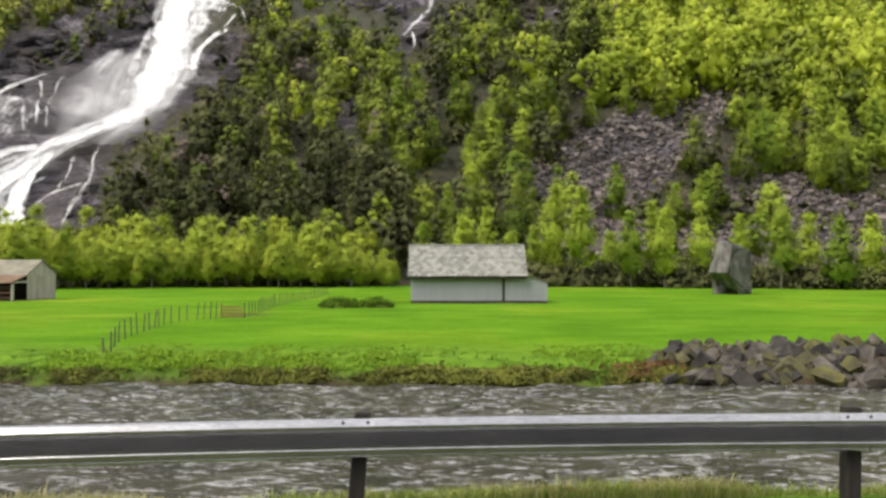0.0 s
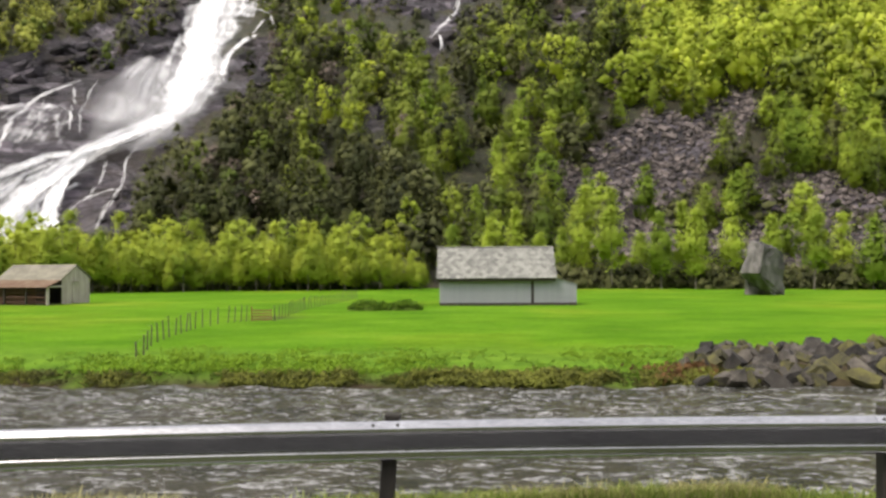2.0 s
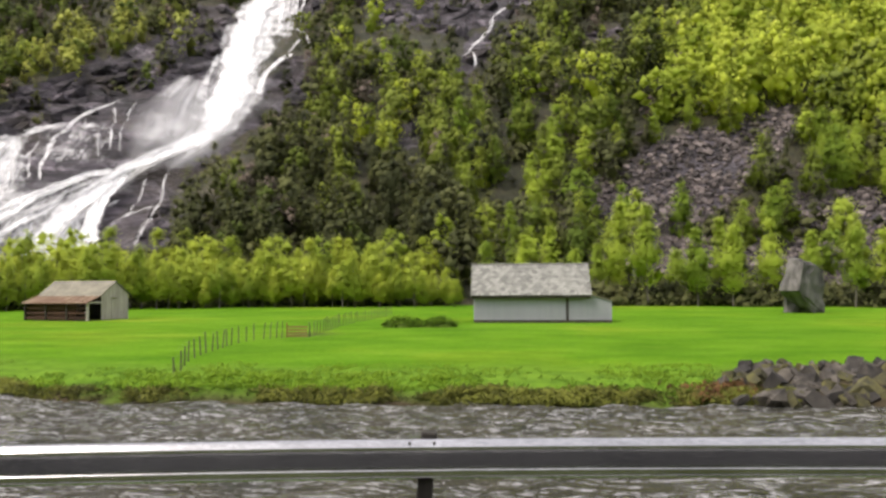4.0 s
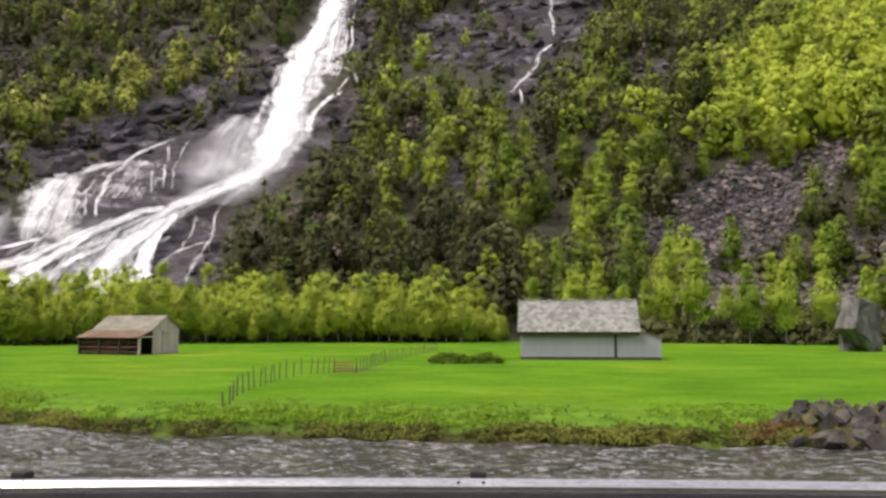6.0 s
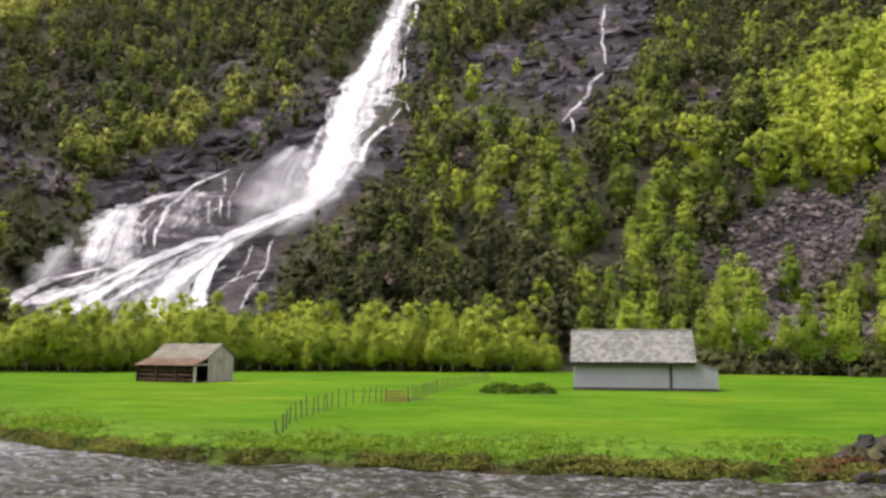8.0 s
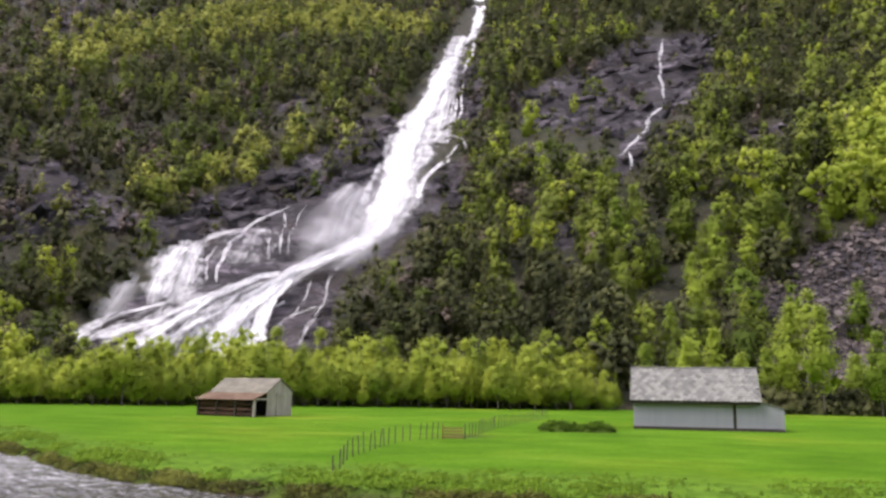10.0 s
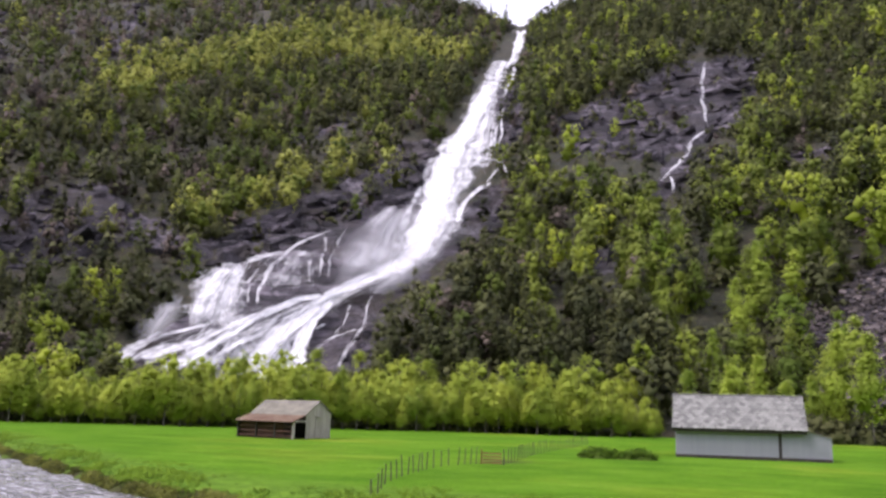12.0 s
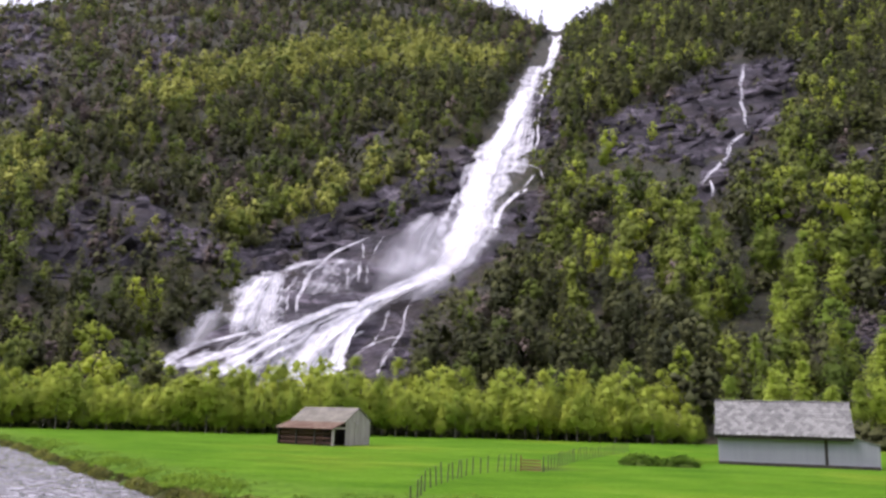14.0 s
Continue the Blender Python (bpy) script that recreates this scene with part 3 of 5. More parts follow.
def sheet_river():
    xs = np.concatenate([np.linspace(-700, -110, 20)[:-1], np.arange(-110, -36, 0.6), np.arange(-36, 16, 0.3), np.linspace(16, 700, 24)])
    ys = np.concatenate([np.arange(10.5, 32, 0.2), np.arange(32, 80, 0.8), np.linspace(80, 560, 16)])
    x, y = np.meshgrid(xs, ys)
    z = RIVER + 0.05 * fbm(x * 0.5, y * 0.9, 2) + (0.11 * fbm(x * 0.9, y * 1.9, 2) + 0.05 * fbm(x * 2.0, y * 3.6, 2)) * (y < 60)
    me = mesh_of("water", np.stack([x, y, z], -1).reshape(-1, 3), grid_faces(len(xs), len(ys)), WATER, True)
    tagged(new("water", me), "rippled grey-green river with broken reflections", "river", kind="structure")


sheet_ground()
sheet_mountain()
sheet_river()


# ---- waterfalls ----
def ribbon(rows, bend=0.35, across=26, step=0.16, strength=0.62, edge=1.5, proud=2.2, seed=1, fade=0.6, head=0.4):
    """A sheet of falling water down the slope: rows of bearing, elevation and half width in degrees, from the top down."""
    rows = np.array(rows, float)
    t = np.concatenate([[0], np.cumsum(np.hypot(np.diff(rows[:, 0]), np.diff(rows[:, 1])))])
    n = max(6, int(t[-1] / step))
    tt = np.linspace(0, t[-1], n)
    a, e, w = (np.interp(tt, t, rows[:, i]) for i in range(3))
    for _ in range(3):
        a[1:-1], e[1:-1], w[1:-1] = ((v[:-2] + 2 * v[1:-1] + v[2:]) / 4 for v in (a, e, w))
    narrow = np.clip(0.5 - w.max(), 0, 0.5) * 0.55
    a, e = a + narrow * fbm(tt * 1.6 + seed * 3.7, tt * 0 + 1.0, 3) * np.minimum(tt, 1), e + 0.5 * narrow * fbm(tt * 1.6 + seed * 1.9, tt * 0 + 6.0, 3)
    w = w * (1 + (0.5 if w.max() < 0.5 else 0.15) * fbm(tt * 2.2 + seed * 2.3, tt * 0 + 9.0, 3))
    u = np.linspace(-1, 1, across)
    da, de = np.gradient(a), np.gradient(e)
    ln = np.hypot(da, de) + 1e-9
    nx, ny = -de / ln, da / ln
    # mostly level cross sections, leaning a little with the run of the fall
    nx, ny = nx * bend + (1 - bend), ny * bend
    rag = 1 + np.where(u[None, :] < 0, fbm(tt * 1.7 + seed * 9, tt * 0 + 2.0, 3)[:, None], fbm(tt * 1.7 + seed * 5, tt * 0 + 8.0, 3)[:, None]) * 0.6 * np.abs(u)[None, :]
    A, E = a[:, None] + nx[:, None] * u * w[:, None] * rag, e[:, None] + ny[:, None] * u * w[:, None]
    P = spot(A.ravel(), E.ravel())
    r = np.linalg.norm(P - (0, 0, 2), axis=1).reshape(n, across)
    first = r.copy()
    for _ in range(4):
        r[1:-1] = (r[:-2] + 2 * r[1:-1] + r[2:]) / 4
        r[:, 1:-1] = (r[:, :-2] + 2 * r[:, 1:-1] + r[:, 2:]) / 4
    r = np.minimum(r, first)
    for _ in range(2):
        r[1:-1] = (r[:-2] + 2 * r[1:-1] + r[2:]) / 4
        r[:, 1:-1] = (r[:, :-2] + 2 * r[:, 1:-1] + r[:, 2:]) / 4
    way = (P - (0, 0, 2)) / np.linalg.norm(P - (0, 0, 2), axis=1)[:, None]
    along = np.repeat(np.cumsum(np.r_[0, ln[1:]]) * 4.2, across)
    sideways = (u[None, :] * w[:, None] * 4.2).ravel()
    lift = proud + 1.0 * fbm(sideways * 0.5 + seed * 31, along * 0.12, 3)
    P = np.array((0, 0, 2)) + way * (r.ravel() - lift)[:, None]
    ends = np.minimum(np.minimum(tt / head, (t[-1] - tt) / fade), 1)
    fill = strength * (1 - np.abs(u[None, :]) ** (2 * edge)) * np.ones((n, 1)) - (1 - ends[:, None]) * 0.4
    return P, grid_faces(across, n), dict(flow=np.stack([sideways + seed * 13.7, along, 0 * along], -1), fill=fill.ravel())


def water_part(name, rows, parent, label="", material=None, **kw):
    P, F, at = ribbon(rows, **kw)
    return part(name, mesh_of(name, P, F, material or FOAM, True, **at), parent, label)


def streams(name, parent, rows, **kw):
    """Narrow strands, one mesh each."""
    for k, strand in enumerate(rows):
        water_part(name, strand, parent, **{"across": 9, "edge": 1.4, "proud": 4.4, "seed": 50 + 7 * k + len(name), **kw})


def waterfalls():
    fall = empty("waterfall", Matrix(), "tall white waterfall spreading into foaming cascades over grey rock", "waterfall")
    water_part("neck", [(-11.8, 25.7, 0.72), (-11.9, 25.0, 0.52), (-11.9, 24.4, 0.37), (-12.1, 23.6, 0.43), (-12.4, 22.8, 0.37), (-12.9, 22.2, 0.4)], fall, strength=0.85, across=14, bend=0.1, proud=3.0, seed=20)
    body = [(-13.2, 22.75, 0.75), (-13.6, 22.2, 0.98), (-14.0, 21.2, 1.01), (-14.5, 20.0, 1.2), (-14.9, 18.9, 1.4), (-15.7, 16.9, 1.8), (-16.5, 15.4, 1.75), (-17.0, 14.1, 1.6), (-17.4, 12.7, 1.85), (-17.8, 11.6, 2.0), (-18.3, 10.7, 2.1), (-19.4, 9.4, 1.7)]
    water_part("upper_fall", body, fall, "dense white main fall", strength=0.64, across=40, bend=0.1, fade=0.9, head=0.15)
    core = [(-14.2, 21.2, 0.6), (-14.5, 20.4, 0.68), (-15.1, 19.0, 0.82), (-16.3, 17.2, 1.08), (-17.0, 15.7, 1.2), (-17.4, 14.1, 1.22), (-17.7, 12.6, 1.4), (-18.3, 11.2, 1.52), (-19.2, 9.7, 1.35)]
    water_part("upper_stream", core, fall, strength=0.90, across=28, bend=0.1, proud=4.8, seed=7, fade=1.0)
    water_part("left_fringe", [(-17.7, 17.0, 0.2), (-18.2, 15.6, 0.3), (-18.6, 14.4, 0.34), (-19.2, 13.1, 0.5), (-19.7, 11.6, 0.58), (-20.2, 10.0, 0.6)], fall, strength=0.50, across=14, bend=0.0, seed=24, edge=1.2, proud=2.8)
    water_part("side_veil", [(-13.7, 19.8, 0.52), (-13.8, 18.7, 0.6), (-14.0, 17.5, 0.69), (-14.3, 16.3, 0.72), (-14.8, 15.1, 0.58)], fall, strength=0.46, across=24, bend=0.0, seed=22, edge=1.4, fade=1.0)
    streams("thread", fall, ([(-14.0, 19.7, 0.14), (-14.4, 18.6, 0.16), (-14.6, 17.5, 0.17), (-14.9, 16.3, 0.17)], [(-13.1, 19.8, 0.12), (-13.2, 18.6, 0.13), (-13.4, 17.5, 0.14), (-13.5, 16.6, 0.13)],
                             [(-13.5, 18.6, 0.12), (-13.7, 17.5, 0.12), (-14.0, 16.5, 0.14)], [(-13.3, 15.9, 0.12), (-13.8, 15.4, 0.13), (-14.2, 14.8, 0.13)],
                             [(-12.5, 22.8, 0.14), (-12.4, 22.1, 0.15), (-12.8, 21.1, 0.16), (-13.1, 20.1, 0.15)]), bend=0.1, strength=0.60)
    streams("shelf_stream", fall, ([(-14.2, 16.5, 0.15), (-13.5, 16.3, 0.19), (-12.9, 15.9, 0.17), (-12.7, 15.3, 0.15), (-13.1, 14.9, 0.14)], [(-13.8, 14.9, 0.14), (-14.8, 14.4, 0.19), (-15.5, 13.8, 0.24), (-15.9, 12.9, 0.3), (-16.3, 11.8, 0.36)]),
            bend=0.6, strength=0.64, proud=5.4)
    # the lower cascade swings aside and widens over the rocks
    low = [(-19.1, 9.8, 1.0), (-20.5, 9.0, 0.92), (-22.0, 8.3, 0.75), (-23.8, 7.3, 0.7), (-25.1, 6.4, 0.8), (-26.3, 5.5, 0.97), (-27.2, 4.5, 1.21), (-28.0, 3.4, 1.59), (-28.5, 2.2, 2.01), (-28.8, 1.2, 2.18)]
    water_part("lower_cascade", low, fall, "foaming cascade", bend=0.6, strength=0.78, across=36, fade=0.3)
    water_part("lower_cascade", [(-19.1, 9.6, 0.75), (-22.0, 8.35, 0.55), (-23.8, 7.45, 0.5), (-25.3, 6.4, 0.55), (-26.4, 5.4, 0.62), (-27.6, 4.3, 0.62), (-28.5, 3.2, 0.7), (-29.3, 2.2, 0.8), (-29.7, 1.2, 0.84)], fall, bend=0.6, strength=0.92, proud=4.6, across=18, seed=9, fade=0.3)
    water_part("lower_cascade", [(-24.2, 6.9, 0.34), (-25.3, 5.6, 0.45), (-25.9, 4.3, 0.55), (-26.3, 3.3, 0.72), (-26.6, 2.3, 0.84), (-26.7, 1.2, 0.84)], fall, bend=0.4, strength=0.90, proud=4.8, across=18, seed=10, fade=0.3)
    water_part("side_cascade", [(-24.6, 7.1, 0.27), (-26.3, 6.9, 0.27), (-27.7, 6.2, 0.3), (-29.2, 5.4, 0.33), (-30.6, 4.4, 0.4), (-32.0, 3.4, 0.46), (-33.3, 2.6, 0.52), (-34.4, 1.8, 0.55)], fall, bend=0.8, strength=0.80, across=16, seed=30, proud=2.8, fade=0.3)
    water_part("side_cascade", [(-27.3, 6.0, 0.17), (-28.1, 5.1, 0.23), (-28.9, 4.4, 0.3), (-30.1, 3.8, 0.3), (-31.2, 3.0, 0.37), (-32.0, 2.1, 0.4)], fall, bend=0.7, strength=0.74, across=14, seed=31, proud=2.8, fade=0.3)
    water_part("side_cascade", [(-28.7, 5.9, 0.13), (-30.0, 5.2, 0.2), (-31.3, 4.5, 0.23), (-32.4, 3.8, 0.3), (-33.8, 3.4, 0.44), (-34.9, 3.0, 0.57), (-35.9, 2.6, 0.57)], fall, bend=0.9, strength=0.66, across=14, seed=32, proud=2.8, fade=0.3)
    water_part("side_cascade", [(-31.3, 5.2, 0.13), (-32.5, 4.8, 0.17), (-33.8, 4.4, 0.2), (-34.9, 4.1, 0.27), (-35.9, 3.5, 0.37), (-36.7, 3.0, 0.4), (-37.4, 2.4, 0.4)], fall, bend=0.9, strength=0.62, across=14, seed=33, proud=2.8, fade=0.3)
    streams("side_strand", fall, ([(-19.2, 9.1, 0.27), (-20.6, 8.2, 0.23), (-21.7, 7.3, 0.2), (-21.9, 6.4, 0.15), (-22.0, 5.4, 0.18), (-22.7, 4.3, 0.2), (-23.4, 3.2, 0.2), (-23.9, 2.2, 0.2)],
                                  [(-22.1, 5.2, 0.3), (-23.1, 4.8, 0.18), (-24.5, 4.2, 0.15), (-25.4, 3.4, 0.2), (-25.5, 2.6, 0.23)], [(-22.9, 6.9, 0.08), (-23.3, 5.6, 0.13), (-23.6, 4.8, 0.17), (-24.5, 4.0, 0.13)]), bend=0.4, strength=0.37, proud=4.4)
    # the fan below the ledge, and the streams that run along and drop from it
    water_part("left_cascade", [(-30.4, 9.0, 1.3), (-30.9, 8.2, 1.7), (-31.2, 7.4, 1.95), (-31.5, 6.5, 2.05), (-31.9, 5.6, 1.9), (-32.2, 4.9, 1.65)], fall, "fanned-out white cascade", bend=0.3, strength=0.60, seed=5, fade=0.5, across=34, head=0.2)
    water_part("left_cascade", [(-31.2, 8.6, 0.75), (-31.7, 7.5, 0.95), (-32.3, 6.5, 1.1), (-32.6, 5.6, 1.0), (-32.8, 4.8, 0.84)], fall, bend=0.3, strength=0.66, proud=3.0, across=18, seed=15, fade=0.5, head=0.2)
    water_part("left_cascade", [(-29.8, 9.2, 0.42), (-30.5, 8.1, 0.52), (-31.1, 6.9, 0.62), (-31.4, 5.5, 0.6)], fall, bend=0.2, strength=0.52, proud=3.0, across=14, seed=16, fade=0.8)
    streams("ledge_stream", fall, ([(-24.2, 11.5, 0.12), (-25.3, 11.1, 0.17), (-26.5, 10.5, 0.19), (-27.4, 9.7, 0.2), (-28.2, 9.0, 0.2), (-28.7, 8.2, 0.2), (-28.9, 7.2, 0.17), (-29.0, 6.1, 0.13)],
                                   [(-26.7, 9.6, 0.19), (-26.0, 9.9, 0.17), (-25.7, 9.5, 0.13)], [(-27.6, 9.8, 0.16), (-28.6, 9.5, 0.2), (-29.6, 9.2, 0.28), (-30.4, 8.9, 0.34)]), bend=0.8, strength=0.54)
    streams("thread", fall, ([(-24.8, 11.3, 0.14), (-24.9, 10.1, 0.16), (-25.1, 9.0, 0.14), (-25.1, 7.9, 0.12)], [(-23.3, 11.8, 0.09), (-24.0, 10.7, 0.14), (-24.4, 9.9, 0.16), (-24.6, 8.9, 0.13), (-24.7, 8.0, 0.12)],
                             [(-25.7, 9.6, 0.13), (-25.8, 8.5, 0.14), (-25.9, 7.5, 0.12)], [(-29.6, 8.2, 0.12), (-29.6, 6.9, 0.14), (-29.6, 6.0, 0.13)], [(-30.4, 7.6, 0.12), (-30.5, 6.6, 0.14), (-30.6, 5.7, 0.13)],
                             [(-28.0, 9.2, 0.1), (-28.5, 8.2, 0.13), (-28.9, 7.5, 0.12)], [(-28.9, 8.9, 0.09), (-29.5, 8.0, 0.11), (-30.0, 7.1, 0.13)], [(-26.5, 10.3, 0.08), (-26.7, 9.3, 0.1), (-26.8, 8.4, 0.09)],
                             [(-33.5, 7.0, 0.08), (-33.9, 6.2, 0.1), (-34.1, 5.4, 0.1)]), bend=0.1, strength=0.44)
    water_part("veil", [(-26.2, 10.2, 2.2), (-26.8, 9.0, 2.4), (-27.5, 7.9, 2.4), (-28.2, 6.9, 2.3)], fall, strength=0.34, edge=2, bend=0.0, across=40, seed=17, fade=1.0)
    water_part("veil", [(-25.6, 6.7, 0.9), (-28.3, 5.4, 1.9), (-30.3, 4.2, 3.0), (-31.4, 2.8, 3.7), (-32.0, 1.6, 4.0)], fall, strength=0.44, edge=2, bend=0.5, across=50, seed=18, fade=0.3, proud=2.4)
    # loose strands over the rocks of the lower cascades
    rng = random.Random(44)
    for _ in range(34):
        k = rng.random()
        a, e = -24.0 - 12.0 * k + rng.uniform(-0.6, 0.6), 6.6 - 2.6 * k + rng.uniform(-1.2, 0.1)
        d = min(rng.uniform(0.5, 1.3), e - 1.8)
        lean, w = rng.uniform(1.0, 1.9), rng.uniform(0.08, 0.18)
        water_part("strand", [(a, e, w * 0.7), (a - lean * d * 0.35, e - d * 0.3, w), (a - lean * d * 0.6, e - d * 0.65, w * 1.2), (a - lean * d, e - d, w * 1.5)], fall, bend=0.5, across=7,
                   strength=rng.uniform(0.38, 0.56), seed=rng.randint(1, 99), fade=0.4, edge=1.4)
    for rows in ([(-20.4, 13.2, 0.6), (-21.5, 12.0, 1.35), (-22.2, 10.6, 1.8), (-22.8, 9.2, 1.9), (-23.4, 7.9, 1.5)], [(-19.8, 13.0, 0.8), (-20.6, 11.6, 1.5), (-21.2, 9.9, 1.7), (-21.6, 8.4, 1.6)],
                 [(-17.6, 12.4, 1.6), (-18.8, 10.3, 2.3), (-20.1, 8.8, 2.3), (-21.3, 7.4, 1.8)], [(-34.0, 6.8, 0.6), (-34.6, 5.6, 1.2), (-35.1, 4.6, 1.5), (-35.7, 3.6, 1.4)],
                 [(-11.8, 25.6, 1.3), (-11.6, 24.6, 1.6), (-11.8, 23.3, 1.2)]):
        water_part("spray", rows, fall, "thin drifting spray", SPRAY, strength=0.70, edge=0.6, proud=6.0, bend=0.0, seed=1, fade=1.6)
    # fine spray that hangs along the main fall and over the cascades
    for rows, k in ((body[5:], 1.25), (low[1:6], 1.8), (low[4:], 1.3)):
        water_part("spray", [(a - 0.15 * w, e, k * w) for a, e, w in rows], fall, "thin drifting spray", SPRAY, strength=0.5, edge=0.6, proud=5.0, bend=0.3, seed=2, fade=1.2)
    small = empty("waterfall", Matrix(), "thin white waterfall down a dark rock wall", "waterfall")
    streams("upper_fall", small, ([(0.35, 22.1, 0.09), (0.1, 21.0, 0.16), (0.05, 20.2, 0.15), (0.2, 18.9, 0.15), (0.3, 17.9, 0.15)],), strength=0.64, bend=0)
    streams("lower_fall", small, ([(0.3, 17.9, 0.10), (-0.3, 17.6, 0.14), (-0.8, 17.2, 0.14), (-0.9, 16.5, 0.13), (-1.3, 16.1, 0.15), (-2.2, 15.4, 0.16), (-2.9, 14.7, 0.13)], [(-0.5, 17.4, 0.10), (-0.9, 16.9, 0.2), (-1.1, 16.4, 0.18)],
                                  [(-2.1, 15.3, 0.10), (-1.9, 14.7, 0.13), (-1.9, 14.0, 0.12)]), strength=0.66)


waterfalls()


# ---- trees ----
def own_lie(p, bough, middle):
    """The way a clump faces: out from the crown and out from its bough, a little upward."""
    out, own = (p - np.asarray(middle)) * (1, 1, 1.1), p - bough
    out = out / (np.linalg.norm(out, axis=1)[:, None] + 1e-6)
    own = own / (np.linalg.norm(own, axis=1)[:, None] + 1e-6)
    return out + 0.35 * own + (0, 0, 0.1)


def leaf_cloud(rng, centres, spreads, count, size, up=0.35, middle=None):
    """count small leaf clumps round the centres, mostly facing out from the middle: corners and triangles."""
    k = rng.randint(0, len(centres), count)
    p = centres[k] + rng.normal(0, 1, (count, 3)) * spreads[k][:, None] * np.array((1, 1, 0.8))
    nrm = rng.normal(0, 1, (count, 3))
    if middle is None:
        nrm[:, 2] = np.abs(nrm[:, 2]) + up
    else:
        out = (p - np.asarray(middle)) * (1, 1, 0.75)
        own = p - centres[k]
        nrm = nrm * 0.4 + 1.5 * out / (np.linalg.norm(out, axis=1)[:, None] + 1e-6) + 0.4 * own / (np.linalg.norm(own, axis=1)[:, None] + 1e-6)
        nrm[:, 2] += up
    nrm /= np.linalg.norm(nrm, axis=1)[:, None]
    lie = nrm if middle is None else nrm * 0.3 + own_lie(p, centres[k], middle)
    t = np.cross(nrm, rng.normal(0, 1, (count, 3)))
    t /= np.linalg.norm(t, axis=1)[:, None]
    b = np.cross(nrm, t)
    s = size * rng.uniform(0.6, 1.35, count)[:, None]
    v = np.stack([p - t * s, p + t * s * 0.8 - b * s * 0.55, p + t * s * 0.6 + b * s * 0.75 + nrm * s * 0.2], 1)
    lie = lie / np.linalg.norm(lie, axis=1)[:, None]
    return v.reshape(-1, 3), np.arange(count * 3).reshape(-1, 3), np.repeat(lie, 3, 0)


LUMP_V = np.array([(1, 0, 0), (-1, 0, 0), (0, 1, 0), (0, -1, 0), (0, 0, 1), (0, 0, -1)], float)
LUMP_F = np.array([(0, 2, 4), (2, 1, 4), (1, 3, 4), (3, 0, 4), (2, 0, 5), (1, 2, 5), (3, 1, 5), (0, 3, 5)])


def bough_clumps(rng, centres, radii, middle):
    """A ragged lump of close twigs and leaves inside each bough: corners, triangles, the way they face."""
    n = len(centres)
    v = centres[:, None, :] + LUMP_V[None] * (radii[:, None, None] * rng.uniform(0.5, 1.35, (n, 6, 1)))
    out = (centres - np.asarray(middle)) * (1, 1, 1.1)
    out = out / (np.linalg.norm(out, axis=1)[:, None] + 1e-6)
    lie = 0.35 * LUMP_V[None] + 0.9 * out[:, None, :] + (0, 0, 0.1)
    lie = lie / (np.linalg.norm(lie, axis=2)[..., None] + 1e-6)
    f = LUMP_F[None] + 6 * np.arange(n)[:, None, None]
    return v.reshape(-1, 3), f.reshape(-1, 3), lie.reshape(-1, 3)


def leafy_crown(rng, c, s, clumps, swell, count, size, middle):
    """Clumps of foliage and loose leaves round them, as one crown."""
    k = rng.permutation(len(c))[:clumps]
    a, b = bough_clumps(rng, c[k], s[k] * swell, middle), leaf_cloud(rng, c, s * 1.1, count, size, 0.25, middle)
    return np.concatenate([a[0], b[0]]), np.concatenate([a[1], b[1] + len(a[0])]), np.concatenate([a[2], b[2]])


def crown_shape(rng, height, width, base, kind):
    """Middles and spreads of the leafy boughs of one tree."""
    n = {"birch": 46, "round": 36, "spruce": 40, "bush": 9}[kind]
    z = base + (height - base) * rng.beta(1.0, 1.15, n)
    k = (z - base) / (height - base)
    if kind == "spruce":
        prof = (1 - k) * 0.95 + 0.05
    elif kind == "birch":
        prof = np.clip(1.12 * (1 - k) ** 0.8, 0.10, 1) * smooth(-0.25, 0.22, k)
    else:
        prof = np.sqrt(np.clip(1 - (2 * k - 0.85) ** 2 / 1.4, 0.05, 1))
    ang = rng.uniform(0, 2 * math.pi, n)
    rad = width / 2 * prof * np.sqrt(rng.uniform(0.05, 1, n)) * rng.uniform(0.7, 1.1, n)
    c = np.stack([rad * np.cos(ang), rad * np.sin(ang), z], -1)
    top = np.array([[0, 0, height - 0.06 * height]])
    return np.concatenate([c, top]), np.concatenate([width * 0.14 * (0.5 + 0.6 * prof), [width * 0.07]])


def tube(pts, radii, sides=5):
    """A tapered limb along the points."""
    pts, radii = np.asarray(pts, float), np.asarray(radii, float)
    a = np.linspace(0, 2 * math.pi, sides, endpoint=False)
    ring = np.stack([np.cos(a), np.sin(a), 0 * a], -1)
    v = (pts[:, None, :] + ring[None] * radii[:, None, None]).reshape(-1, 3)
    f = []
    for j in range(len(pts) - 1):
        for i in range(sides):
            f.append((j * sides + i, j * sides + (i + 1) % sides, (j + 1) * sides + (i + 1) % sides, (j + 1) * sides + i))
    return v, np.array(f)


def joined(pieces):
    v, f, n = [], [], 0
    for a, b in pieces:
        v.append(a)
        f.append(np.asarray(b) + n)
        n += len(a)
    return np.concatenate(v), np.concatenate(f)


